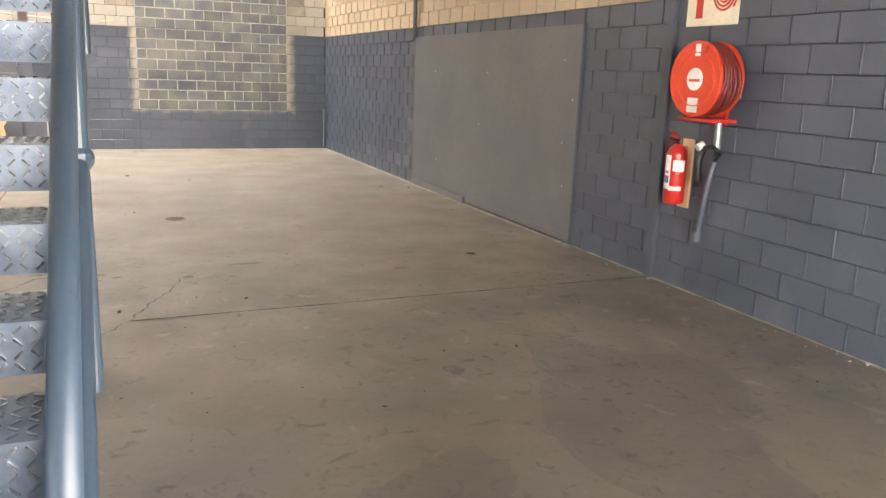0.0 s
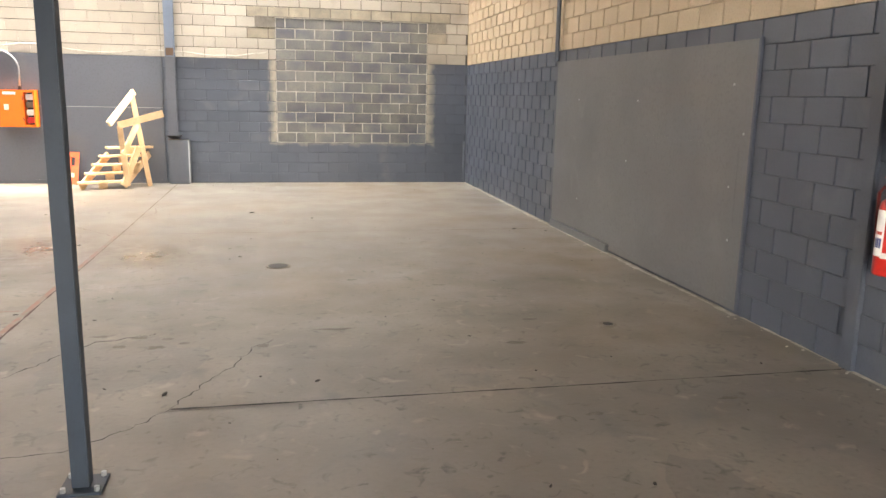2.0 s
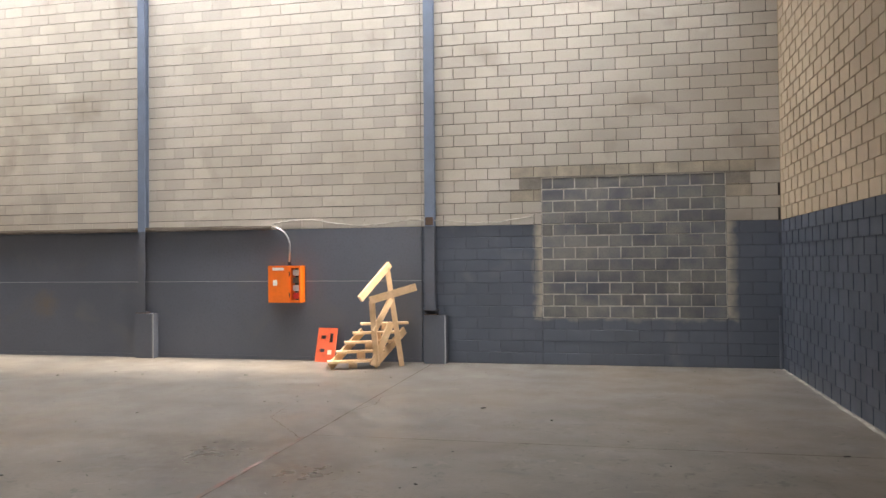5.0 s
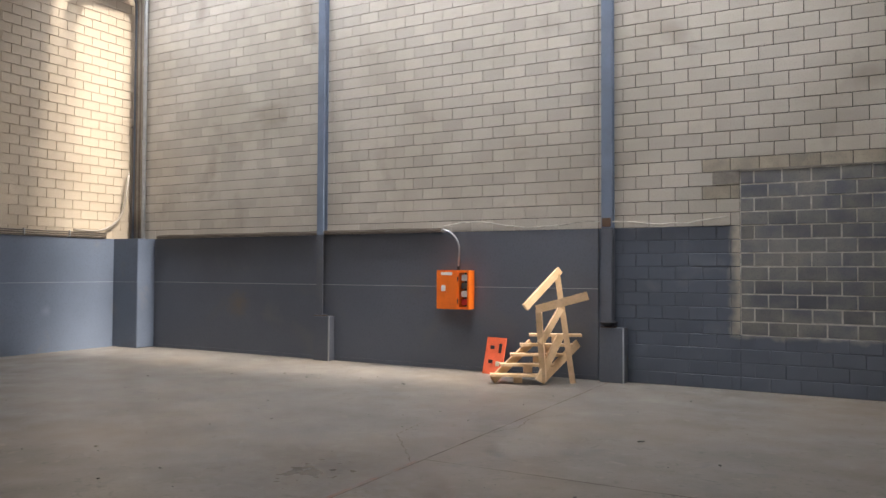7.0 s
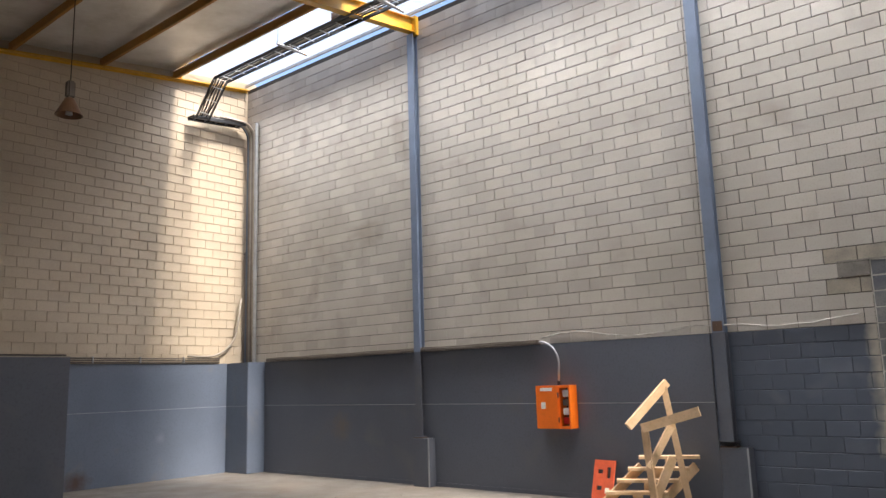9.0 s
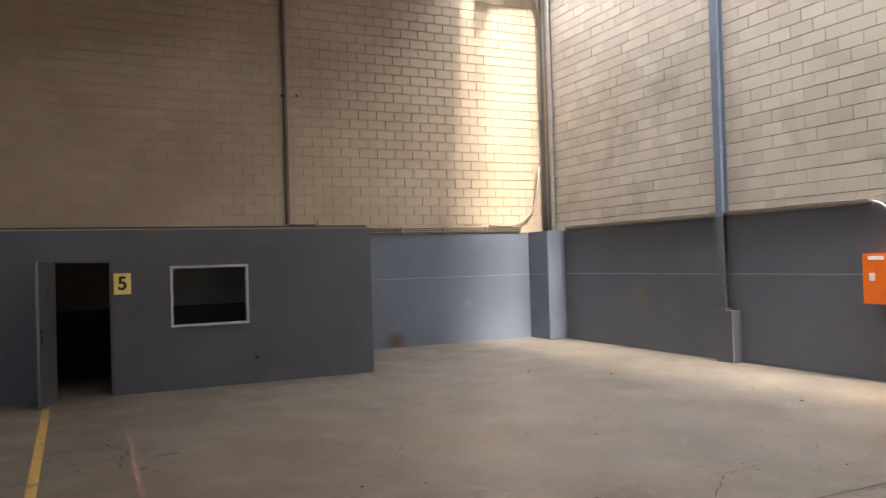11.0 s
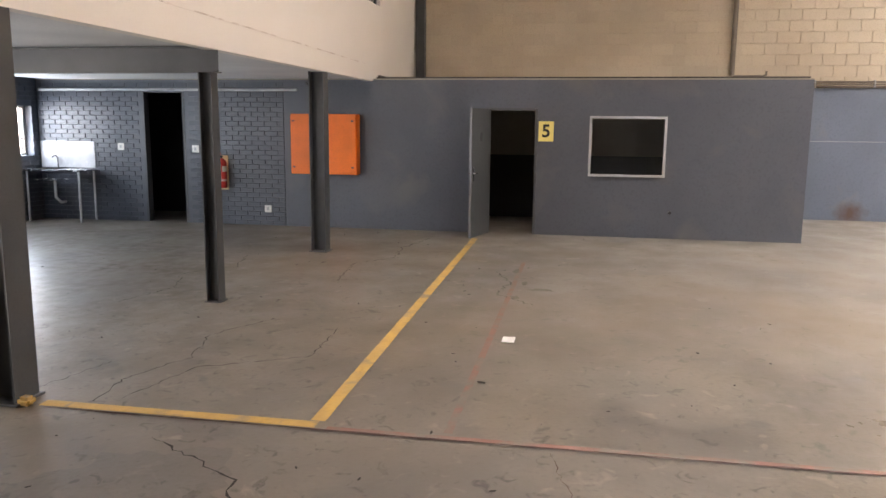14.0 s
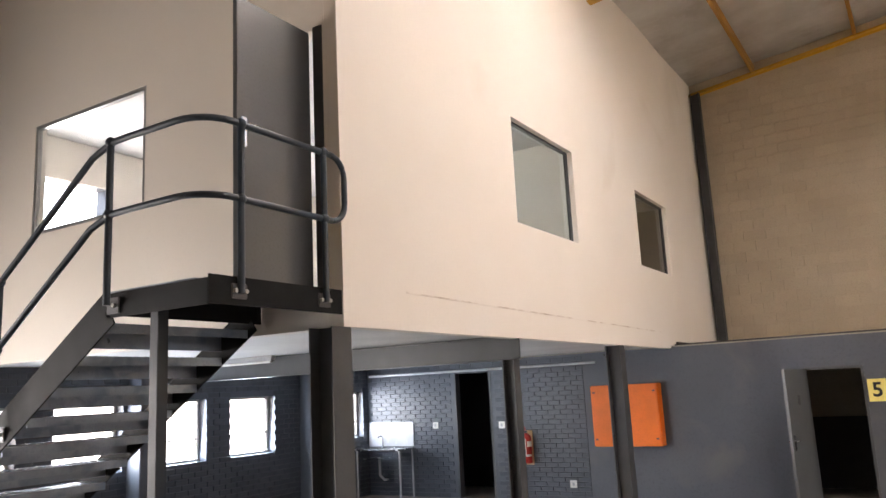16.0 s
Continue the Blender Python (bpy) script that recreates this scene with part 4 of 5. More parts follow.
def window_in(name, axis, at, a0, a1, z0, z1, frame_mat, glass, bars=(), w=0.035, d=0.05, label=""):
    """A glazed frame in an opening; bars are heights of glazing bars."""
    t = tagged(new(name), label, kind="structure")

    def box(s, e, lo, hi, depth, nm, m):
        b = B()
        if axis == 'x':
            bx(b, at - depth / 2, at + depth / 2, s, e, lo, hi)
        else:
            bx(b, s, e, at - depth / 2, at + depth / 2, lo, hi)
        return part(nm, b, m, t)

    box(a0, a0 + w, z0, z1, d, "window_frame", frame_mat)
    box(a1 - w, a1, z0, z1, d, "window_frame", frame_mat)
    box(a0 + w, a1 - w, z0, z0 + w, d, "window_frame", frame_mat)
    box(a0 + w, a1 - w, z1 - w, z1, d, "window_frame", frame_mat)
    for z in bars:
        box(a0 + w, a1 - w, z - 0.012, z + 0.012, d * 0.7, "glazing_bar", frame_mat)
    cuts = [z0 + w, *bars, z1 - w]
    for lo, hi in zip(cuts, cuts[1:]):
        g = box(a0 + w, a1 - w, lo + 0.012, hi - 0.012, 0.005, "pane", glass)
        g.visible_shadow = False
    return t


window_in("window_1", 'x', X_O + 0.01, 8.40, 9.54, 0.93, 1.84, FRAMEWHITE, GLASS, label="office window with white frame and clear glass")
window_in("window_2", 'y', Y_M - 0.09, -5.95, -4.26, 3.54, 4.73, STEEL, GLASSDK, label="mezzanine window with thin dark frame")
window_in("window_3", 'y', Y_M - 0.09, -9.95, -8.32, 3.54, 4.73, STEEL, GLASSDK, label="mezzanine window with thin dark frame")
window_in("window_4", 'x', X_M - 0.03, 1.09, 2.81, 3.58, 4.71, ALU, GLASS, label="mezzanine end window reflecting daylight")
for i, (a, e) in enumerate(SOUTH_WINDOWS):
    window_in("window_%d" % (5 + i), 'y', Y_S - 0.17, a, e, 1.06, 1.94, FRAMEWHITE, GLASS, (1.38,), label="bright steel window in dark brick wall")
window_in("window_9", 'y', -1.17, -9.3, -7.6, 1.10, 1.94, FRAMEWHITE, GLASS, (1.38,), label="bright steel window by the sink")

# office door, standing open against the wall
t = tagged(new("door_1"), "dark grey office door standing open", kind="structure")
lf = part("leaf", bx(B(), 0, 0.04, -0.77, 0, 0.01, 1.94, 0.004), DOORGREY, t)
for s in (-0.03, 0.07):
    part("handle", tube(B(), [(0.02, -0.70, 0.98), (s, -0.70, 0.98), (s, -0.59, 0.98)], 0.010, 8), CHROME, lf)
part("lock_plate", bx(B(), 0.041, 0.046, -0.73, -0.67, 0.86, 1.06, 0.002), CHROME, lf)
part("vent_plate", bx(B(), 0.041, 0.045, -0.42, -0.34, 1.45, 1.58, 0.002), STEEL, lf)
t.matrix_world = pose(X_O + 0.005, 6.84, 0, 0, 0, 77)
t = tagged(new("door_frame_1"), "dark grey steel door frame", kind="structure")
for y0, y1 in ((6.84, 6.875), (7.575, 7.61)):
    part("jamb", bx(B(), X_O - 0.145, X_O + 0.008, y0, y1, 0, 1.95, 0.003), STEEL, t)
part("head", bx(B(), X_O - 0.145, X_O + 0.008, 6.876, 7.574, 1.915, 1.95, 0.003), STEEL, t)
# mezzanine door, open at right angles over the landing
t = tagged(new("door_2"), "glossy grey mezzanine door standing open", kind="structure")
lf = part("leaf", bx(B(), X_M + 0.01, -0.68, 4.70, 4.74, TOP + 0.03, 4.62, 0.003), DOORGREY, t)
part("handle", tube(B(), [(-0.74, 4.74, 3.70), (-0.74, 4.79, 3.70), (-0.87, 4.79, 3.70)], 0.010, 8), CHROME, lf)
part("lock_plate", bx(B(), -0.765, -0.715, 4.741, 4.746, 3.55, 3.76, 0.002), CHROME, lf)
part("frame_edge", bx(B(), X_M - 0.12, X_M + 0.008, 4.77, 4.86, 2.585, 4.66, 0.003), STEEL, t)
# dark doorway under the mezzanine
t = tagged(new("door_3"), "black open doorway with dark frame", kind="structure")
for y0, y1 in ((0.98, 1.02), (1.71, 1.75)):
    part("jamb", bx(B(), X_O - 0.145, X_O + 0.010, y0, y1, 0, 2.18, 0.003), STEEL, t)
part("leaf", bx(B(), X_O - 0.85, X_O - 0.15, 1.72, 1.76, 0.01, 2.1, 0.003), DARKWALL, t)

t = thing("number_sign", "yellow number sign with black figure 5 beside door", "sign")
part("board", bx(B(), X_O + 0.003, X_O + 0.012, 7.63, 7.86, 1.45, 1.755, 0.002), SIGNYEL, t)
cu = bpy.data.curves.new("figure", 'FONT')
cu.body, cu.size, cu.extrude, cu.align_x, cu.align_y, cu.offset = "5", 0.27, 0.0015, 'CENTER', 'CENTER', 0.006
tx = new("figure_source", cu)
me = bpy.data.meshes.new_from_object(tx)
bpy.data.objects.remove(tx)
fg = new("figure", me)
fg.data.materials.append(BLACK)
fg.parent = t
fg.matrix_world = pose(X_O + 0.0145, 7.745, 1.60, 90, 0, 90)

t = thing("electrical_cabinet", "large orange electrical cabinet on slate wall", "electrical cabinet")
part("body", bx(B(), X_O + 0.003, X_O + 0.20, 3.68, 4.78, 0.885, 1.84, 0.01), ORANGE, t)
for y0, y1 in ((3.69, 4.225), (4.235, 4.77)):
    d = part("door", bx(B(), X_O + 0.201, X_O + 0.222, y0, y1, 0.895, 1.83, 0.006), ORANGE, t)
    yy = y0 + 0.05 if y0 < 4 else y1 - 0.05
    for z in (1.0, 1.73):
        part("hinge", bx(B(), X_O + 0.2225, X_O + 0.232, yy - 0.02, yy + 0.02, z - 0.012, z + 0.012, 0.003), STEEL, d)
part("lock", bx(B(), X_O + 0.2225, X_O + 0.240, 4.25, 4.29, 1.31, 1.40, 0.004), BLACK, t)
whole("cabinet_cable", tube(B(), [(X_O + 0.1, 4.10, 1.85), (X_O + 0.08, 4.12, 2.05), (X_O + 0.06, 4.02, 2.2), (X_O + 0.05, 3.9, 2.34)], 0.015, 8), BLACK, "black cable rising from orange cabinet", "cable")
for y, z, n, l in ((3.19, 0.28, "wall_socket", "white wall socket on dark brick"), (0.56, 1.27, "light_switch", "white light switch on dark brick"), (1.93, 1.25, "light_switch", "white light switch on dark brick")):
    t = thing(n, l, n.replace("_", " "))
    part("plate", bx(B(), X_O + 0.013, X_O + 0.024, y - 0.06, y + 0.06, z - 0.06, z + 0.06, 0.004), PAPER, t)
    part("rocker", bx(B(), X_O + 0.0245, X_O + 0.030, y - 0.02, y + 0.02, z - 0.025, z + 0.025, 0.002), ENAMEL, t)
whole("wall_fitting", rod(B(), (X_O, 9.64, 0.40), (X_O + 0.03, 9.64, 0.40), 0.025, 10), BLACK, "small black fitting low on office wall", "fitting")
t = thing("ceiling_conduit", "pale conduit along wall under the mezzanine", "conduit")
part("pipe", rod(B(), (X_O + 0.06, -0.9, 2.22), (X_O + 0.06, 3.75, 2.22), 0.022), ENAMEL, t)
t = thing("batten_light", "white fluorescent batten under the mezzanine floor", "lamp")
part("housing", bx(B(), -4.0, -3.93, 0.6, 1.85, 2.34, 2.398, 0.008), ENAMEL, t)
part("tube", rod(B(), (-3.965, 0.64, 2.326), (-3.965, 1.81, 2.326), 0.014), PAPER, t)

t = thing("sink_unit", "stainless steel sink on legs with white splashback", "sink")
part("splashback", bx(B(), X_O + 0.016, X_O + 0.034, -0.97, 0.07, 0.90, 1.35, 0.004), ENAMEL, t)
b = B()
for x0, x1, y0, y1 in ((-9.41, -8.93, -0.95, -0.85), (-9.41, -8.93, -0.40, 0.10), (-9.41, -9.33, -0.85, -0.40), (-9.01, -8.93, -0.85, -0.40)):
    bx(b, x0, x1, y0, y1, 0.86, 0.885)
bx(b, -9.33, -9.01, -0.85, -0.40, 0.70, 0.705)
part("worktop", b, STAINLESS, t)
for x, y in ((-8.97, 0.05), (-8.97, -0.92), (-9.38, 0.05)):
    part("leg", rod(B(), (x, y, 0), (x, y, 0.86), 0.018), ENAMEL, t)
part("waste_pipe", tube(B(), [(-9.17, -0.55, 0.70), (-9.17, -0.55, 0.4), (-9.3, -0.55, 0.3), (-9.42, -0.55, 0.3)], 0.025, 8), ENAMEL, t)
part("tap", tube(B(), [(-9.38, -0.62, 0.885), (-9.38, -0.62, 1.06), (-9.33, -0.62, 1.11), (-9.24, -0.62, 1.08)], 0.014, 8), CHROME, t)
for x in (-7.22, -3.94):
    structure("pilaster", bx(B(), x - 0.16, x + 0.16, Y_S + 0.001, Y_S + 0.28, 0, 2.39, 0.008), DADO_FLAT, "slate painted pilaster between windows")

# steelwork on the west wall
steel_column(X_L + 0.10, 5.12, 2.41, 7.5, 0.16, 0.17, STEEL, "dark grey steel column on the block wall", "west wall columns", False)
t = thing("wall_conduit", "brown conduit down the west wall with elbow", "conduit")
part("pipe", rod(B(), (X_L + 0.05, 10.95, 2.62), (X_L + 0.05, 10.95, 8.2), 0.045), CABLE, t)
part("elbow", tube(B(), [(X_L + 0.05, 10.95, 2.66), (X_L + 0.05, 11.0, 2.61), (X_L + 0.05, 11.5, 2.61), (X_L + 0.05, 11.55, 2.64), (X_L + 0.05, 11.55, 2.70)], 0.02, 8), CABLE, t)
whole("edge_timber", bx(B(), X_O - 0.10, X_O - 0.01, 5.05, 11.5, 2.401, 2.425, 0.006), DARK_JOINT, "rough pale timber along the office roof edge", "timber")

# ---- floor marks ----


def strip(name, pts, w, z, material, label, category, wob=0.0):
    """A flat painted or filled line along the points."""
    b = B()
    random.seed(len(name) + len(pts))
    fine = []
    for p, q in zip(pts, pts[1:]):
        p, q = Vector((*p, 0)), Vector((*q, 0))
        n = max(1, int((q - p).length / (0.045 if wob > 0.01 else 0.12)))
        fine += [p.lerp(q, k / n) for k in range(n)]
    fine.append(Vector((*pts[-1], 0)))
    prev = None
    for i, p in enumerate(fine):
        d = (fine[min(i + 1, len(fine) - 1)] - fine[max(i - 1, 0)]).normalized()
        n = Vector((-d.y, d.x, 0))
        off = n * random.uniform(-wob, wob) * 0.8
        ww = w * random.uniform(0.25, 1.6) if wob else w * random.uniform(0.96, 1.04)
        row = [b.verts.new(p + off + n * s * ww / 2 + Vector((0, 0, z))) for s in (-1, 1)]
        if prev:
            b.faces.new((prev[0], row[0], row[1], prev[1]))
        prev = row
    return tagged(part(name, b, material), label, category)


strip("yellow_line", [(-1.375, 5.12), (-1.375, 6.88)], 0.09, 0.004, LINEYEL, "worn yellow painted line on concrete floor", "floor line")
strip("yellow_line", [(-1.43, 6.868), (-8.75, 6.765)], 0.088, 0.0045, LINEYEL, "worn yellow painted line on concrete floor", "floor line")
strip("red_line", [(-1.40, 7.64), (-6.9, 7.64)], 0.05, 0.004, LINERED, "faded red painted line on concrete floor", "floor line")
strip("red_line", [(-1.34, 6.95), (-1.34, 11.1)], 0.045, 0.004, LINERED, "faded red painted line along floor joint", "floor line")
strip("floor_joint", [(-1.30, 5.2), (-1.31, 11.13), (-1.33, 14.0), (-1.35, 16.9)], 0.016, 0.0062, REDJOINT, "reddish filled joint in concrete floor", "floor joint", 0.003)
strip("floor_joint", [(-1.3, 11.14), (4.38, 11.14)], 0.012, 0.006, REDJOINT, "thin joint across concrete floor", "floor joint", 0.002)
strip("floor_joint", [(0.05, 5.42), (2.0, 5.43), (4.38, 5.45)], 0.016, 0.006, CRACK, "thin dark joint across concrete floor", "floor joint", 0.002)
strip("floor_crack", [(-2.2, 5.05), (-1.5, 4.88), (-0.63, 4.93), (-0.35, 4.97), (-0.12, 5.18), (0.03, 5.40), (0.20, 5.80), (0.36, 6.12), (0.45, 6.45), (0.60, 6.62)], 0.007, 0.0065, CRACK, "jagged dark crack in concrete floor", "floor crack", 0.022)
strip("floor_crack", [(-1.0, 6.05), (-0.85, 6.35), (-0.62, 6.72), (-0.25, 6.87)], 0.010, 0.0064, CRACK, "jagged dark crack in concrete floor", "floor crack", 0.03)
strip("floor_crack", [(-1.25, 8.2), (-0.7, 8.35), (0.0, 8.55), (0.5, 8.95)], 0.004, 0.0064, REDJOINT, "hairline dark crack near the drain", "floor crack", 0.02)
strip("floor_crack", [(-8.6, 6.1), (-7.6, 5.9), (-6.9, 6.0), (-6.3, 5.6), (-5.2, 5.75)], 0.010, 0.0064, CRACK, "jagged dark crack in concrete floor", "floor crack", 0.035)
strip("floor_crack", [(-6.6, 4.1), (-5.8, 4.3), (-5.3, 3.9), (-4.6, 4.2), (-3.9, 4.0)], 0.009, 0.0064, CRACK, "jagged dark crack in concrete floor", "floor crack", 0.035)
strip("floor_crack", [(-1.45, 5.4), (-1.9, 5.35), (-2.4, 5.55), (-3.0, 5.4), (-3.6, 5.7)], 0.008, 0.0064, CRACK, "jagged dark crack in concrete floor", "floor crack", 0.025)
strip("floor_crack", [(-6.2, 7.35), (-5.6, 7.6), (-5.0, 7.5), (-4.6, 7.9)], 0.014, 0.0064, CRACK, "jagged dark crack across faded red line", "floor crack", 0.04)
strip("floor_crack", [(-1.32, 10.95), (-1.6, 11.3), (-2.1, 11.9), (-2.2, 12.6)], 0.010, 0.0065, REDJOINT, "thin reddish crack in concrete floor", "floor crack", 0.02)
strip("floor_crack", [(-1.35, 12.3), (-1.15, 12.9), (-1.25, 13.4), (-0.95, 13.9)], 0.010, 0.0065, REDJOINT, "thin reddish crack in concrete floor", "floor crack", 0.02)
strip("floor_crack", [(-1.5, 5.55), (-2.2, 5.7), (-2.6, 6.4), (-3.4, 6.35)], 0.008, 0.0065, CRACK, "thin dark crack in concrete floor", "floor crack", 0.02)
strip("wall_foot_fillet", [(X_R - 0.016, 1.2), (X_R - 0.016, 6.7)], 0.03, 0.005, MORTAR, "ragged pale cement line at the wall foot", "cement line", 0.006)
strip("wall_foot_fillet", [(X_R - 0.05, 6.75), (X_R - 0.07, 11.4), (X_R - 0.03, 16.9)], 0.045, 0.0052, MORTAR, "ragged pale cement line at the wall foot", "cement line", 0.010)
for y, z in ((11.1, 7.30), (11.32, 7.32), (10.9, 5.2), (11.2, 5.22)):
    whole("wall_hole", rod(B(), (X_L + 0.002, y, z), (X_L + 0.006, y, z), 0.03, 10), BLACK, "small dark hole in the block wall", "hole")
t = thing("floor_drain", "round dark drain cover in concrete floor", "drain")
part("rim", rod(B(), (0.61, 9.11, 0.0), (0.61, 9.11, 0.006), 0.125, 28), CABLE, t)
part("cover", rod(B(), (0.61, 9.11, 0.0062), (0.61, 9.11, 0.010), 0.10, 28), CRACK, t)
t = thing("floor_drain", "small worn plug in concrete floor", "drain")
part("rim", rod(B(), (3.19, 6.67, 0.0), (3.19, 6.67, 0.005), 0.07, 20), CABLE, t)
part("cover", rod(B(), (3.19, 6.67, 0.0052), (3.19, 6.67, 0.008), 0.04, 20), CRACK, t)
b = B()
bx(b, -3.45, -3.29, 7.74, 7.84, 0.001, 0.005)
whole("paper_card", b, PAPER, "small white card lying on the floor", "card")


def blotch(name, cx, cy, rx_, ry_, z, material, label, category, seed):
    """An irregular flat stain."""
    b = B()
    n = 46
    vs = []
    for k in range(n):
        a = 2 * math.pi * k / n
        f = 0.78 + 0.5 * noise.noise(Vector((1.3 * math.cos(a) + seed, 1.3 * math.sin(a), seed))) + 0.2 * noise.noise(Vector((5 * math.cos(a), 5 * math.sin(a), seed)))
        vs.append(b.verts.new((cx + rx_ * f * math.cos(a), cy + ry_ * f * math.sin(a), z)))
    b.faces.new(vs)
    return whole(name, b, material, label, category)


DAMP = mat("damp_stained_concrete", (0.128, 0.110, 0.092), (0.088, 0.079, 0.069), rough=0.42, scale=0.9, fine=26, bump=0.14, stain=(0.075, 0.068, 0.062), stain_scale=2.6, stain_low=0.585, gloss_var=0.2, scuff=True)
blotch("damp_stain", 2.62, 3.15, 0.70, 1.35, 0.0022, DAMP, "darker damp stain spreading on concrete floor", "floor stain", 5.3)
blotch("damp_stain", -0.42, 6.30, 0.62, 0.62, 0.0022, DAMP, "grimy dark patch of worn concrete", "floor stain", 8.1)
blotch("damp_stain", 1.2, 2.6, 0.55, 0.5, 0.0022, DAMP, "darker damp stain spreading on concrete floor", "floor stain", 3.7)
CHIP = mat("dark_chipped_concrete", (0.12, 0.108, 0.095), (0.17, 0.15, 0.13), rough=0.9, scale=14, fine=60, bump=0.5)
for i, (x, y, rx_, ry_) in enumerate(((1.80, 3.93, 0.07, 0.10), (1.95, 4.05, 0.06, 0.03), (-0.35, 6.80, 0.10, 0.035), (-0.15, 6.74, 0.05, 0.03), (-0.62, 6.86, 0.08, 0.03), (0.52, 6.50, 0.06, 0.05), (-6.3, 7.6, 0.16, 0.05), (-5.6, 7.75, 0.12, 0.04), (-4.9, 7.7, 0.10, 0.05), (-5.3, 7.95, 0.07, 0.16), (-0.2, 6.55, 0.09, 0.05), (-0.45, 6.6, 0.07, 0.04), (-0.02, 6.62, 0.05, 0.03), (1.05, 6.82, 0.18, 0.03), (2.33, 6.31, 0.09, 0.04), (2.6, 6.88, 0.07, 0.03), (1.67, 3.22, 0.14, 0.02), (1.25, 3.25, 0.05, 0.012), (0.04, 3.67, 0.05, 0.015), (2.4, 5.0, 0.07, 0.03), (1.3, 8.4, 0.06, 0.03), (2.1, 8.1, 0.09, 0.03), (3.3, 5.1, 0.08, 0.03))):
    blotch("floor_chip", x, y, rx_, ry_, 0.003 + 0.0002 * i, CHIP, "dark chipped hollow in concrete floor", "floor chip", 2.0 + i)
b = B()
random.seed(11)
for k in range(260):
    x, y = random.uniform(-9.2, 4.2), random.uniform(1.0, 16.6)
    s = random.uniform(0.003, 0.010) * (1.8 if random.random() < 0.1 else 1)
    m = pose(x, y, s * 0.3, 0, 0, random.uniform(0, 360)) @ Matrix.Diagonal((s * random.uniform(1, 3.2), s, s * 0.5, 1))
    bmesh.ops.create_icosphere(b, subdivisions=1, radius=1.0, matrix=m)
tagged(part("floor_debris", b, DIRT), "scattered dark grit and chips on the floor", "debris", kind="stuff")
b = B()
for k in range(260):
    if k % 2:
        x, y = X_R - abs(random.gauss(0, 0.06)) - 0.01, random.uniform(1.5, 16.8)
    else:
        x, y = random.uniform(-1, 4.3), Y_N - abs(random.gauss(0, 0.08)) - 0.05
    s = random.uniform(0.003, 0.010)
    bmesh.ops.create_icosphere(b, subdivisions=1, radius=s, matrix=pose(x, y, s * 0.4) @ Matrix.Diagonal((1.5, 1.2, 0.5, 1)))
tagged(part("wall_foot_debris", b, MORTAR), "pale crumbs along the foot of the walls", "debris", kind="stuff")

# ---- blocks and bricks ----


def block_mesh(w, h, d, e):
    """A block front with chamfered edges, centred, facing local -y."""
    me = bpy.data.meshes.new("block")
    v = [(sx * w / 2, d, sz * h / 2) for sx, sz in ((-1, -1), (1, -1), (1, 1), (-1, 1))]
    v += [(sx * w / 2, e, sz * h / 2) for sx, sz in ((-1, -1), (1, -1), (1, 1), (-1, 1))]
    v += [(sx * (w / 2 - e), 0, sz * (h / 2 - e)) for sx, sz in ((-1, -1), (1, -1), (1, 1), (-1, 1))]
    f = [(8, 9, 10, 11)]
    for k in range(4):
        n = (k + 1) % 4
        f += [(k, n, 4 + n, 4 + k), (4 + k, 4 + n, 8 + n, 8 + k)]
    me.from_pydata(v, [], f)
    me.update()
    return me


def lay(wall, place, a0, a1, z0, z1, bw, bh, joint, paint, near, depth=0.02, edge=0.006, name="block", skip=(), seed=1, uneven=0.002, perpend=None, stuff_label="coursed wall blocks"):
    """Lays a wall in running bond. place(a, z) gives the pose; paint(a, z) the material; near(a, z) picks those that are parts."""
    rnd = random.Random(seed)
    meshes, joined, count = {}, {}, 0
    rows = int(round((z1 - z0) / bh))
    for r in range(rows):
        zc = z0 + (r + 0.5) * bh
        a = a0 - (bw / 2 if r % 2 else 0)
        while a < a1 - 0.01:
            s, e = max(a, a0), min(a + bw, a1)
            a += bw
            if e - s < 0.05:
                continue
            ac = (s + e) / 2
            if any(h[0] < ac < h[1] and h[2] < zc < h[3] for h in skip):
                continue
            m = paint(ac, zc)
            if m is None:
                continue
            key = (round(e - s, 3), m.name)
            if key not in meshes:
                me = block_mesh(e - s - (joint if perpend is None else perpend), bh - joint, depth, edge)
                me.materials.append(m)
                meshes[key] = me
            mm = place(ac, zc) @ pose(0, rnd.uniform(-uneven, uneven), 0, rnd.uniform(-100, 100) * uneven, 0, rnd.uniform(-80, 80) * uneven)
            if near(ac, zc) and count < 300:
                ob = new(name, meshes[key])
                ob.parent = wall
                ob.matrix_world = mm
                count += 1
            else:
                joined.setdefault(m.name, (m, [], []))
                vs, fs = joined[m.name][1:]
                o = len(vs)
                vs += [tuple(mm @ v.co) for v in meshes[key].vertices]
                fs += [tuple(o + i for i in p.vertices) for p in meshes[key].polygons]
    for m, vs, fs in joined.values():
        me = bpy.data.meshes.new("blocks")
        me.from_pydata(vs, [], fs)
        me.materials.append(m)
        ob = new(name + "_courses", me)
        ob.parent = wall
        tagged(ob, stuff_label, kind="stuff")


OB = bpy.data.objects
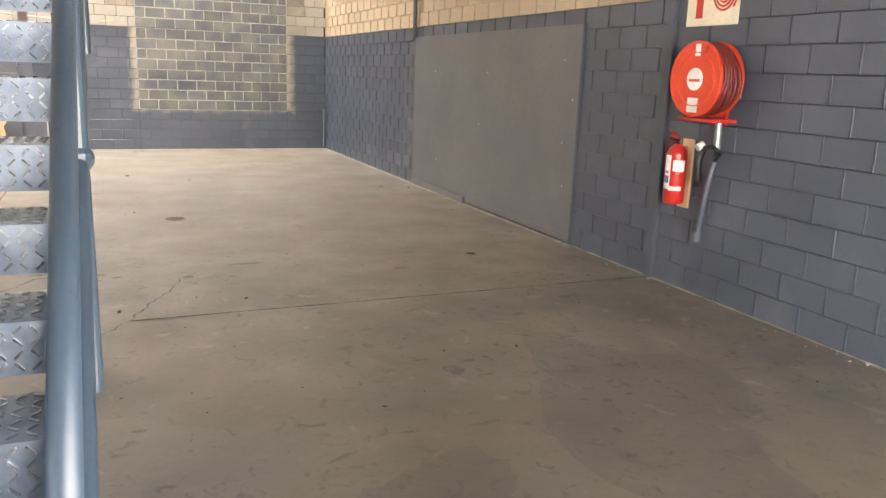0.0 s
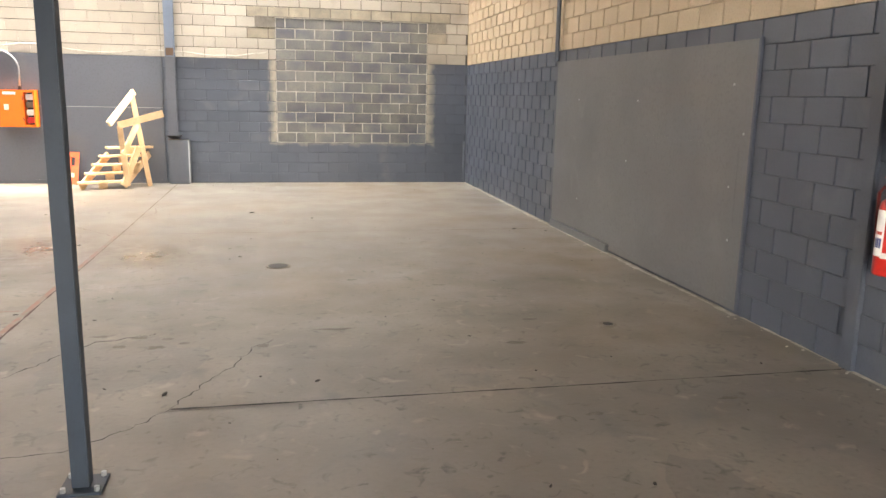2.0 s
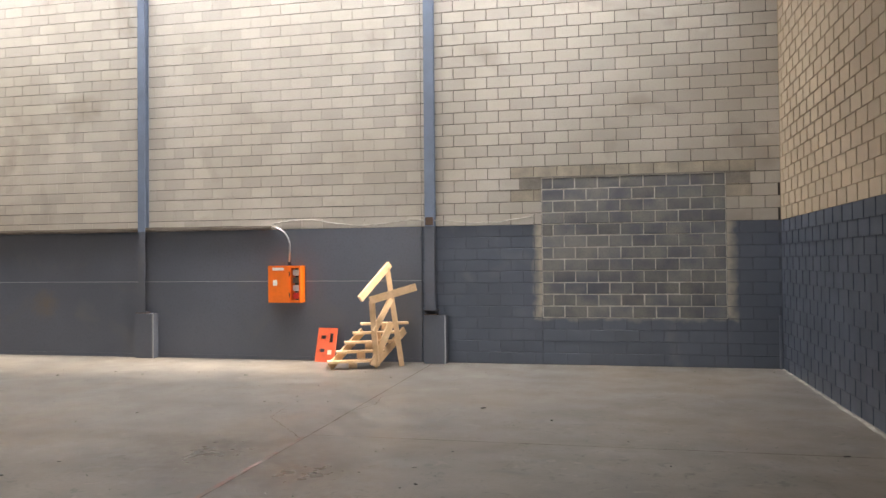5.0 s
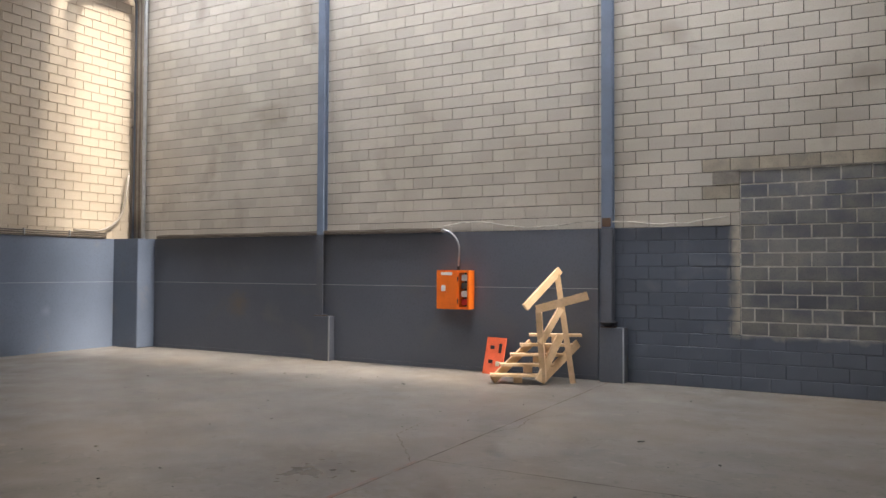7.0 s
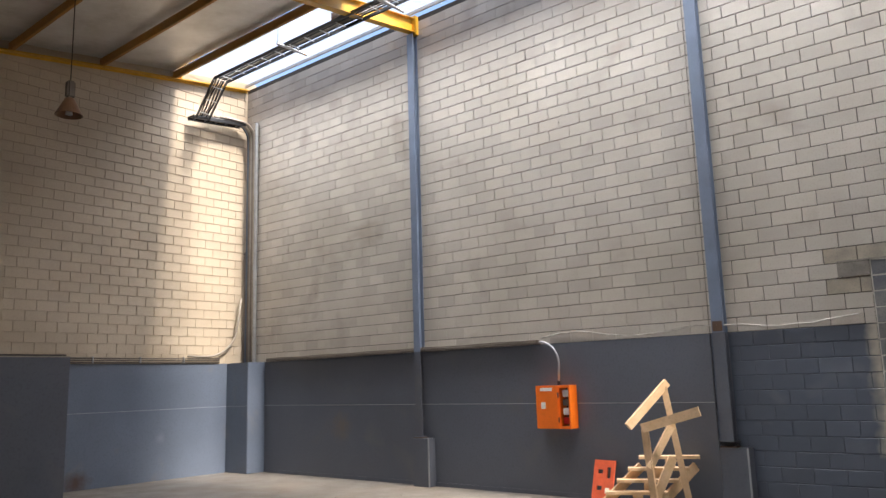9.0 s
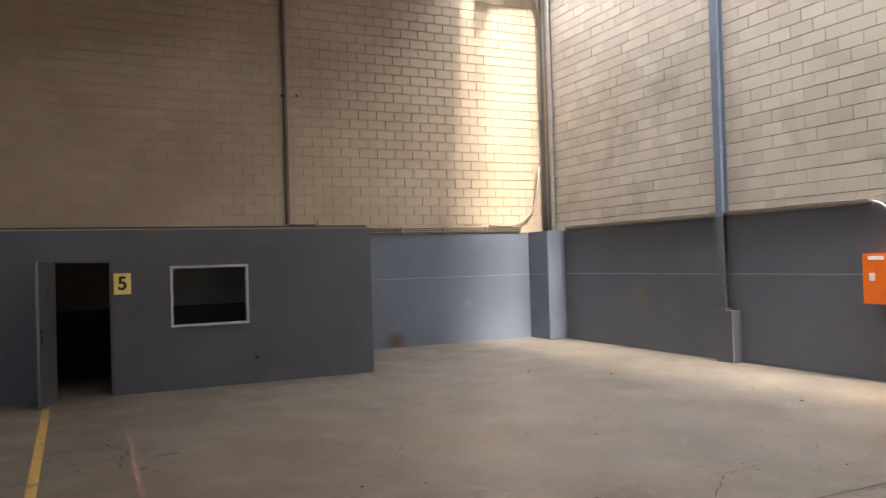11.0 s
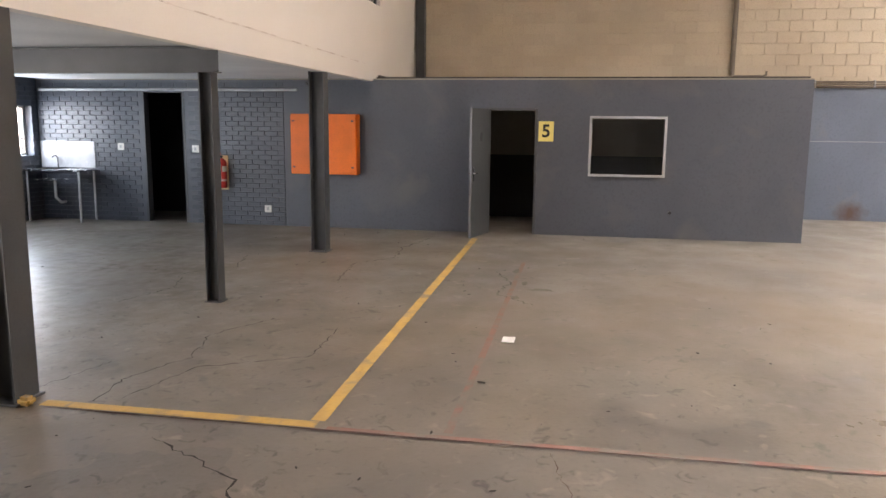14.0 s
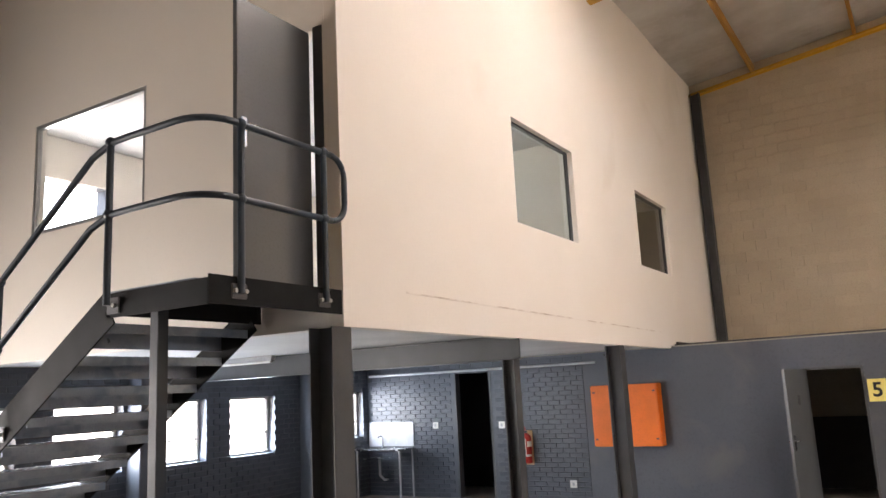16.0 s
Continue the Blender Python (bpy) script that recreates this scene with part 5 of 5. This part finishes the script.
# joint beds behind the painted courses
structure("joint_bed_east", bx(B(), X_R + 0.0042, X_R + 0.0118, Y_S, Y_N, 0, DADO_Z), DADO_JOINT)
structure("joint_bed_east_upper", bx(B(), X_R + 0.0035, X_R + 0.0118, Y_S, Y_N, DADO_Z + 0.001, 9.0), CREAM_JOINT_SOFT)
structure("joint_bed_west", bx(B(), X_L - 0.0118, X_L - 0.0007, 4.9, Y_N, DADO_Z, 9.0), CREAM_JOINT_SOFT)
structure("joint_bed_north", bx(B(), -1.6, X_R, Y_N + 0.0085, Y_N + 0.0118, 0, DADO_Z), DADO_JOINT)
structure("joint_bed_patch", bx(B(), 0.55, 3.56, Y_N + 0.0045, Y_N + 0.0082, 0.80, 3.20), MORTAR, "pale mortar of the bricked-up opening")


PATCH_EDGE = mat("grimy_block_edge", (0.27, 0.24, 0.19), (0.40, 0.34, 0.25), rough=0.8, scale=4, fine=50, random_amount=0.2)


def smear_mat():
    """Slate paint with pale unpainted smears round the bricked-up opening."""
    m = DADO.copy()
    m.name = "slate_paint_rubbed_pale"
    nt = m.node_tree
    bs = nt.nodes["Principled BSDF"]
    old = bs.inputs["Base Color"].links[0].from_socket
    geo = nt.nodes.new("ShaderNodeNewGeometry")
    sep = nt.nodes.new("ShaderNodeSeparateXYZ")
    nt.links.new(geo.outputs["Position"], sep.inputs[0])

    def math_node(op, a, b_):
        n = nt.nodes.new("ShaderNodeMath")
        n.operation = op
        for k, v in ((0, a), (1, b_)):
            if isinstance(v, (int, float)):
                n.inputs[k].default_value = v
            elif v is not None:
                nt.links.new(v, n.inputs[k])
        return n.outputs[0]

    dx = math_node('SUBTRACT', math_node('ABSOLUTE', math_node('SUBTRACT', sep.outputs[0], 2.055), None), 1.505)
    dz = math_node('SUBTRACT', math_node('ABSOLUTE', math_node('SUBTRACT', sep.outputs[2], 2.08), None), 1.17)
    d = math_node('MAXIMUM', dx, dz)
    nz = nt.nodes.new("ShaderNodeTexNoise")
    nz.inputs["Scale"].default_value = 5.0
    nt.links.new(geo.outputs["Position"], nz.inputs["Vector"])
    d = math_node('ADD', d, math_node('MULTIPLY', math_node('SUBTRACT', nz.outputs["Fac"], 0.5), 0.22))
    r = nt.nodes.new("ShaderNodeMapRange")
    r.inputs[1].default_value, r.inputs[2].default_value, r.inputs[3].default_value, r.inputs[4].default_value = 0.02, 0.17, 0.9, 0.0
    nt.links.new(d, r.inputs[0])
    x = nt.nodes.new("ShaderNodeMix")
    x.data_type = 'RGBA'
    nt.links.new(r.outputs[0], x.inputs[0])
    nt.links.new(old, x.inputs[6])
    x.inputs[7].default_value = (0.38, 0.33, 0.25, 1)
    nt.links.new(x.outputs[2], bs.inputs["Base Color"])
    return m


SMEAR = smear_mat()
PX0, PX1, PZ0, PZ1 = 0.55, 3.56, 0.80, 3.20


def paint_north(a, z):
    if z > DADO_Z:
        return PATCH_EDGE if (0.15 < a < 3.95 and 2.8 < z < 3.42 and (a < PX0 or a > PX1 or z > PZ1)) else CREAM
    return SMEAR if 0.0 < a < 4.1 else DADO


WN = OB["wall_north"]


def on_north(a, z):
    return pose(a, Y_N, z)


lay(WN, on_north, PX0 + 0.006, PX1 - 0.006, PZ0, PZ1, 0.376, 0.20, 0.014, lambda a, z: PATCH, lambda a, z: True, depth=0.012, edge=0.007, seed=2, uneven=0.0035)
lay(WN, on_north, -1.58, PX0, 0, PZ1, 0.40, COURSE, 0.009, paint_north, lambda a, z: z < 4.6, depth=0.012, edge=0.0045, seed=3, uneven=0.0015)
lay(WN, on_north, PX1, X_R, 0, PZ1, 0.40, COURSE, 0.007, paint_north, lambda a, z: z < 2.4, depth=0.012, edge=0.0045, seed=4, uneven=0.0015)
lay(WN, on_north, PX0, PX1, 0, PZ0, 0.40, COURSE, 0.007, paint_north, lambda a, z: True, depth=0.012, edge=0.0045, seed=13, uneven=0.0015)
lay(WN, on_north, -1.58, X_R, PZ1, 9.0, 0.40, COURSE, 0.010, paint_north, lambda a, z: False, depth=0.012, edge=0.0045, seed=14, uneven=0.0015)
lay(WN, on_north, X_L, -1.58, DADO_Z, 9.0, 0.40, COURSE, 0.010, lambda a, z: CREAM, lambda a, z: False, depth=0.012, edge=0.0022, seed=15, uneven=0.003, perpend=0.0035)
lay(OB["wall_east"], lambda a, z: pose(X_R, a, z, 0, 0, 90), Y_S, Y_N, 0, 9.0, 0.40, COURSE, 0.005, lambda a, z: TAN if z > DADO_Z else DADO,
    lambda a, z: (2.4 < a < 6.8 or a > 11.4) and z < 2.8, skip=[(6.85, 11.4, 0, 2.2)], seed=5, depth=0.008, edge=0.0024, uneven=0.0005)
lay(OB["wall_west"], lambda a, z: pose(X_L, a, z, 0, 0, -90), 4.9, Y_N, 2.40, 9.0, 0.40, COURSE, 0.0022, lambda a, z: TAN_WEST,
    lambda a, z: a > 5.2 and z < 4.3, seed=6, depth=0.008, edge=0.0010, uneven=0.0004, perpend=0.0012)
lay(OB["wall_office"], lambda a, z: pose(X_O + 0.012, a, z, 0, 0, 90), -1.0, 3.50, 0, 2.34, 0.225, 0.078, 0.010, lambda a, z: BRICKDK,
    lambda a, z: 0.3 < z < 1.6 and a > -0.1, depth=0.012, edge=0.004, name="brick", skip=[(0.90, 1.83, 0, 2.26)], seed=7, stuff_label="slate painted brick courses")
lay(OB["wall_south"], lambda a, z: pose(-a, Y_S + 0.012, z, 0, 0, 180), 1.4, 7.09, 0, 2.34, 0.225, 0.078, 0.010, lambda a, z: BRICKDK,
    lambda a, z: 4.4 < a < 7 and 0.3 < z < 1.9, depth=0.012, edge=0.004, name="brick", skip=[(-e - 0.05, -s + 0.05, 1.0, 2.0) for s, e in SOUTH_WINDOWS], seed=8, stuff_label="slate painted brick courses")
lay(OB["wall_south_corner"], lambda a, z: pose(-a, -0.988, z, 0, 0, 180), 7.36, 9.44, 0, 2.34, 0.225, 0.078, 0.010, lambda a, z: BRICKDK,
    lambda a, z: False, depth=0.012, edge=0.004, name="brick", skip=[(7.55, 9.35, 1.04, 2.0)], seed=9, stuff_label="slate painted brick courses")
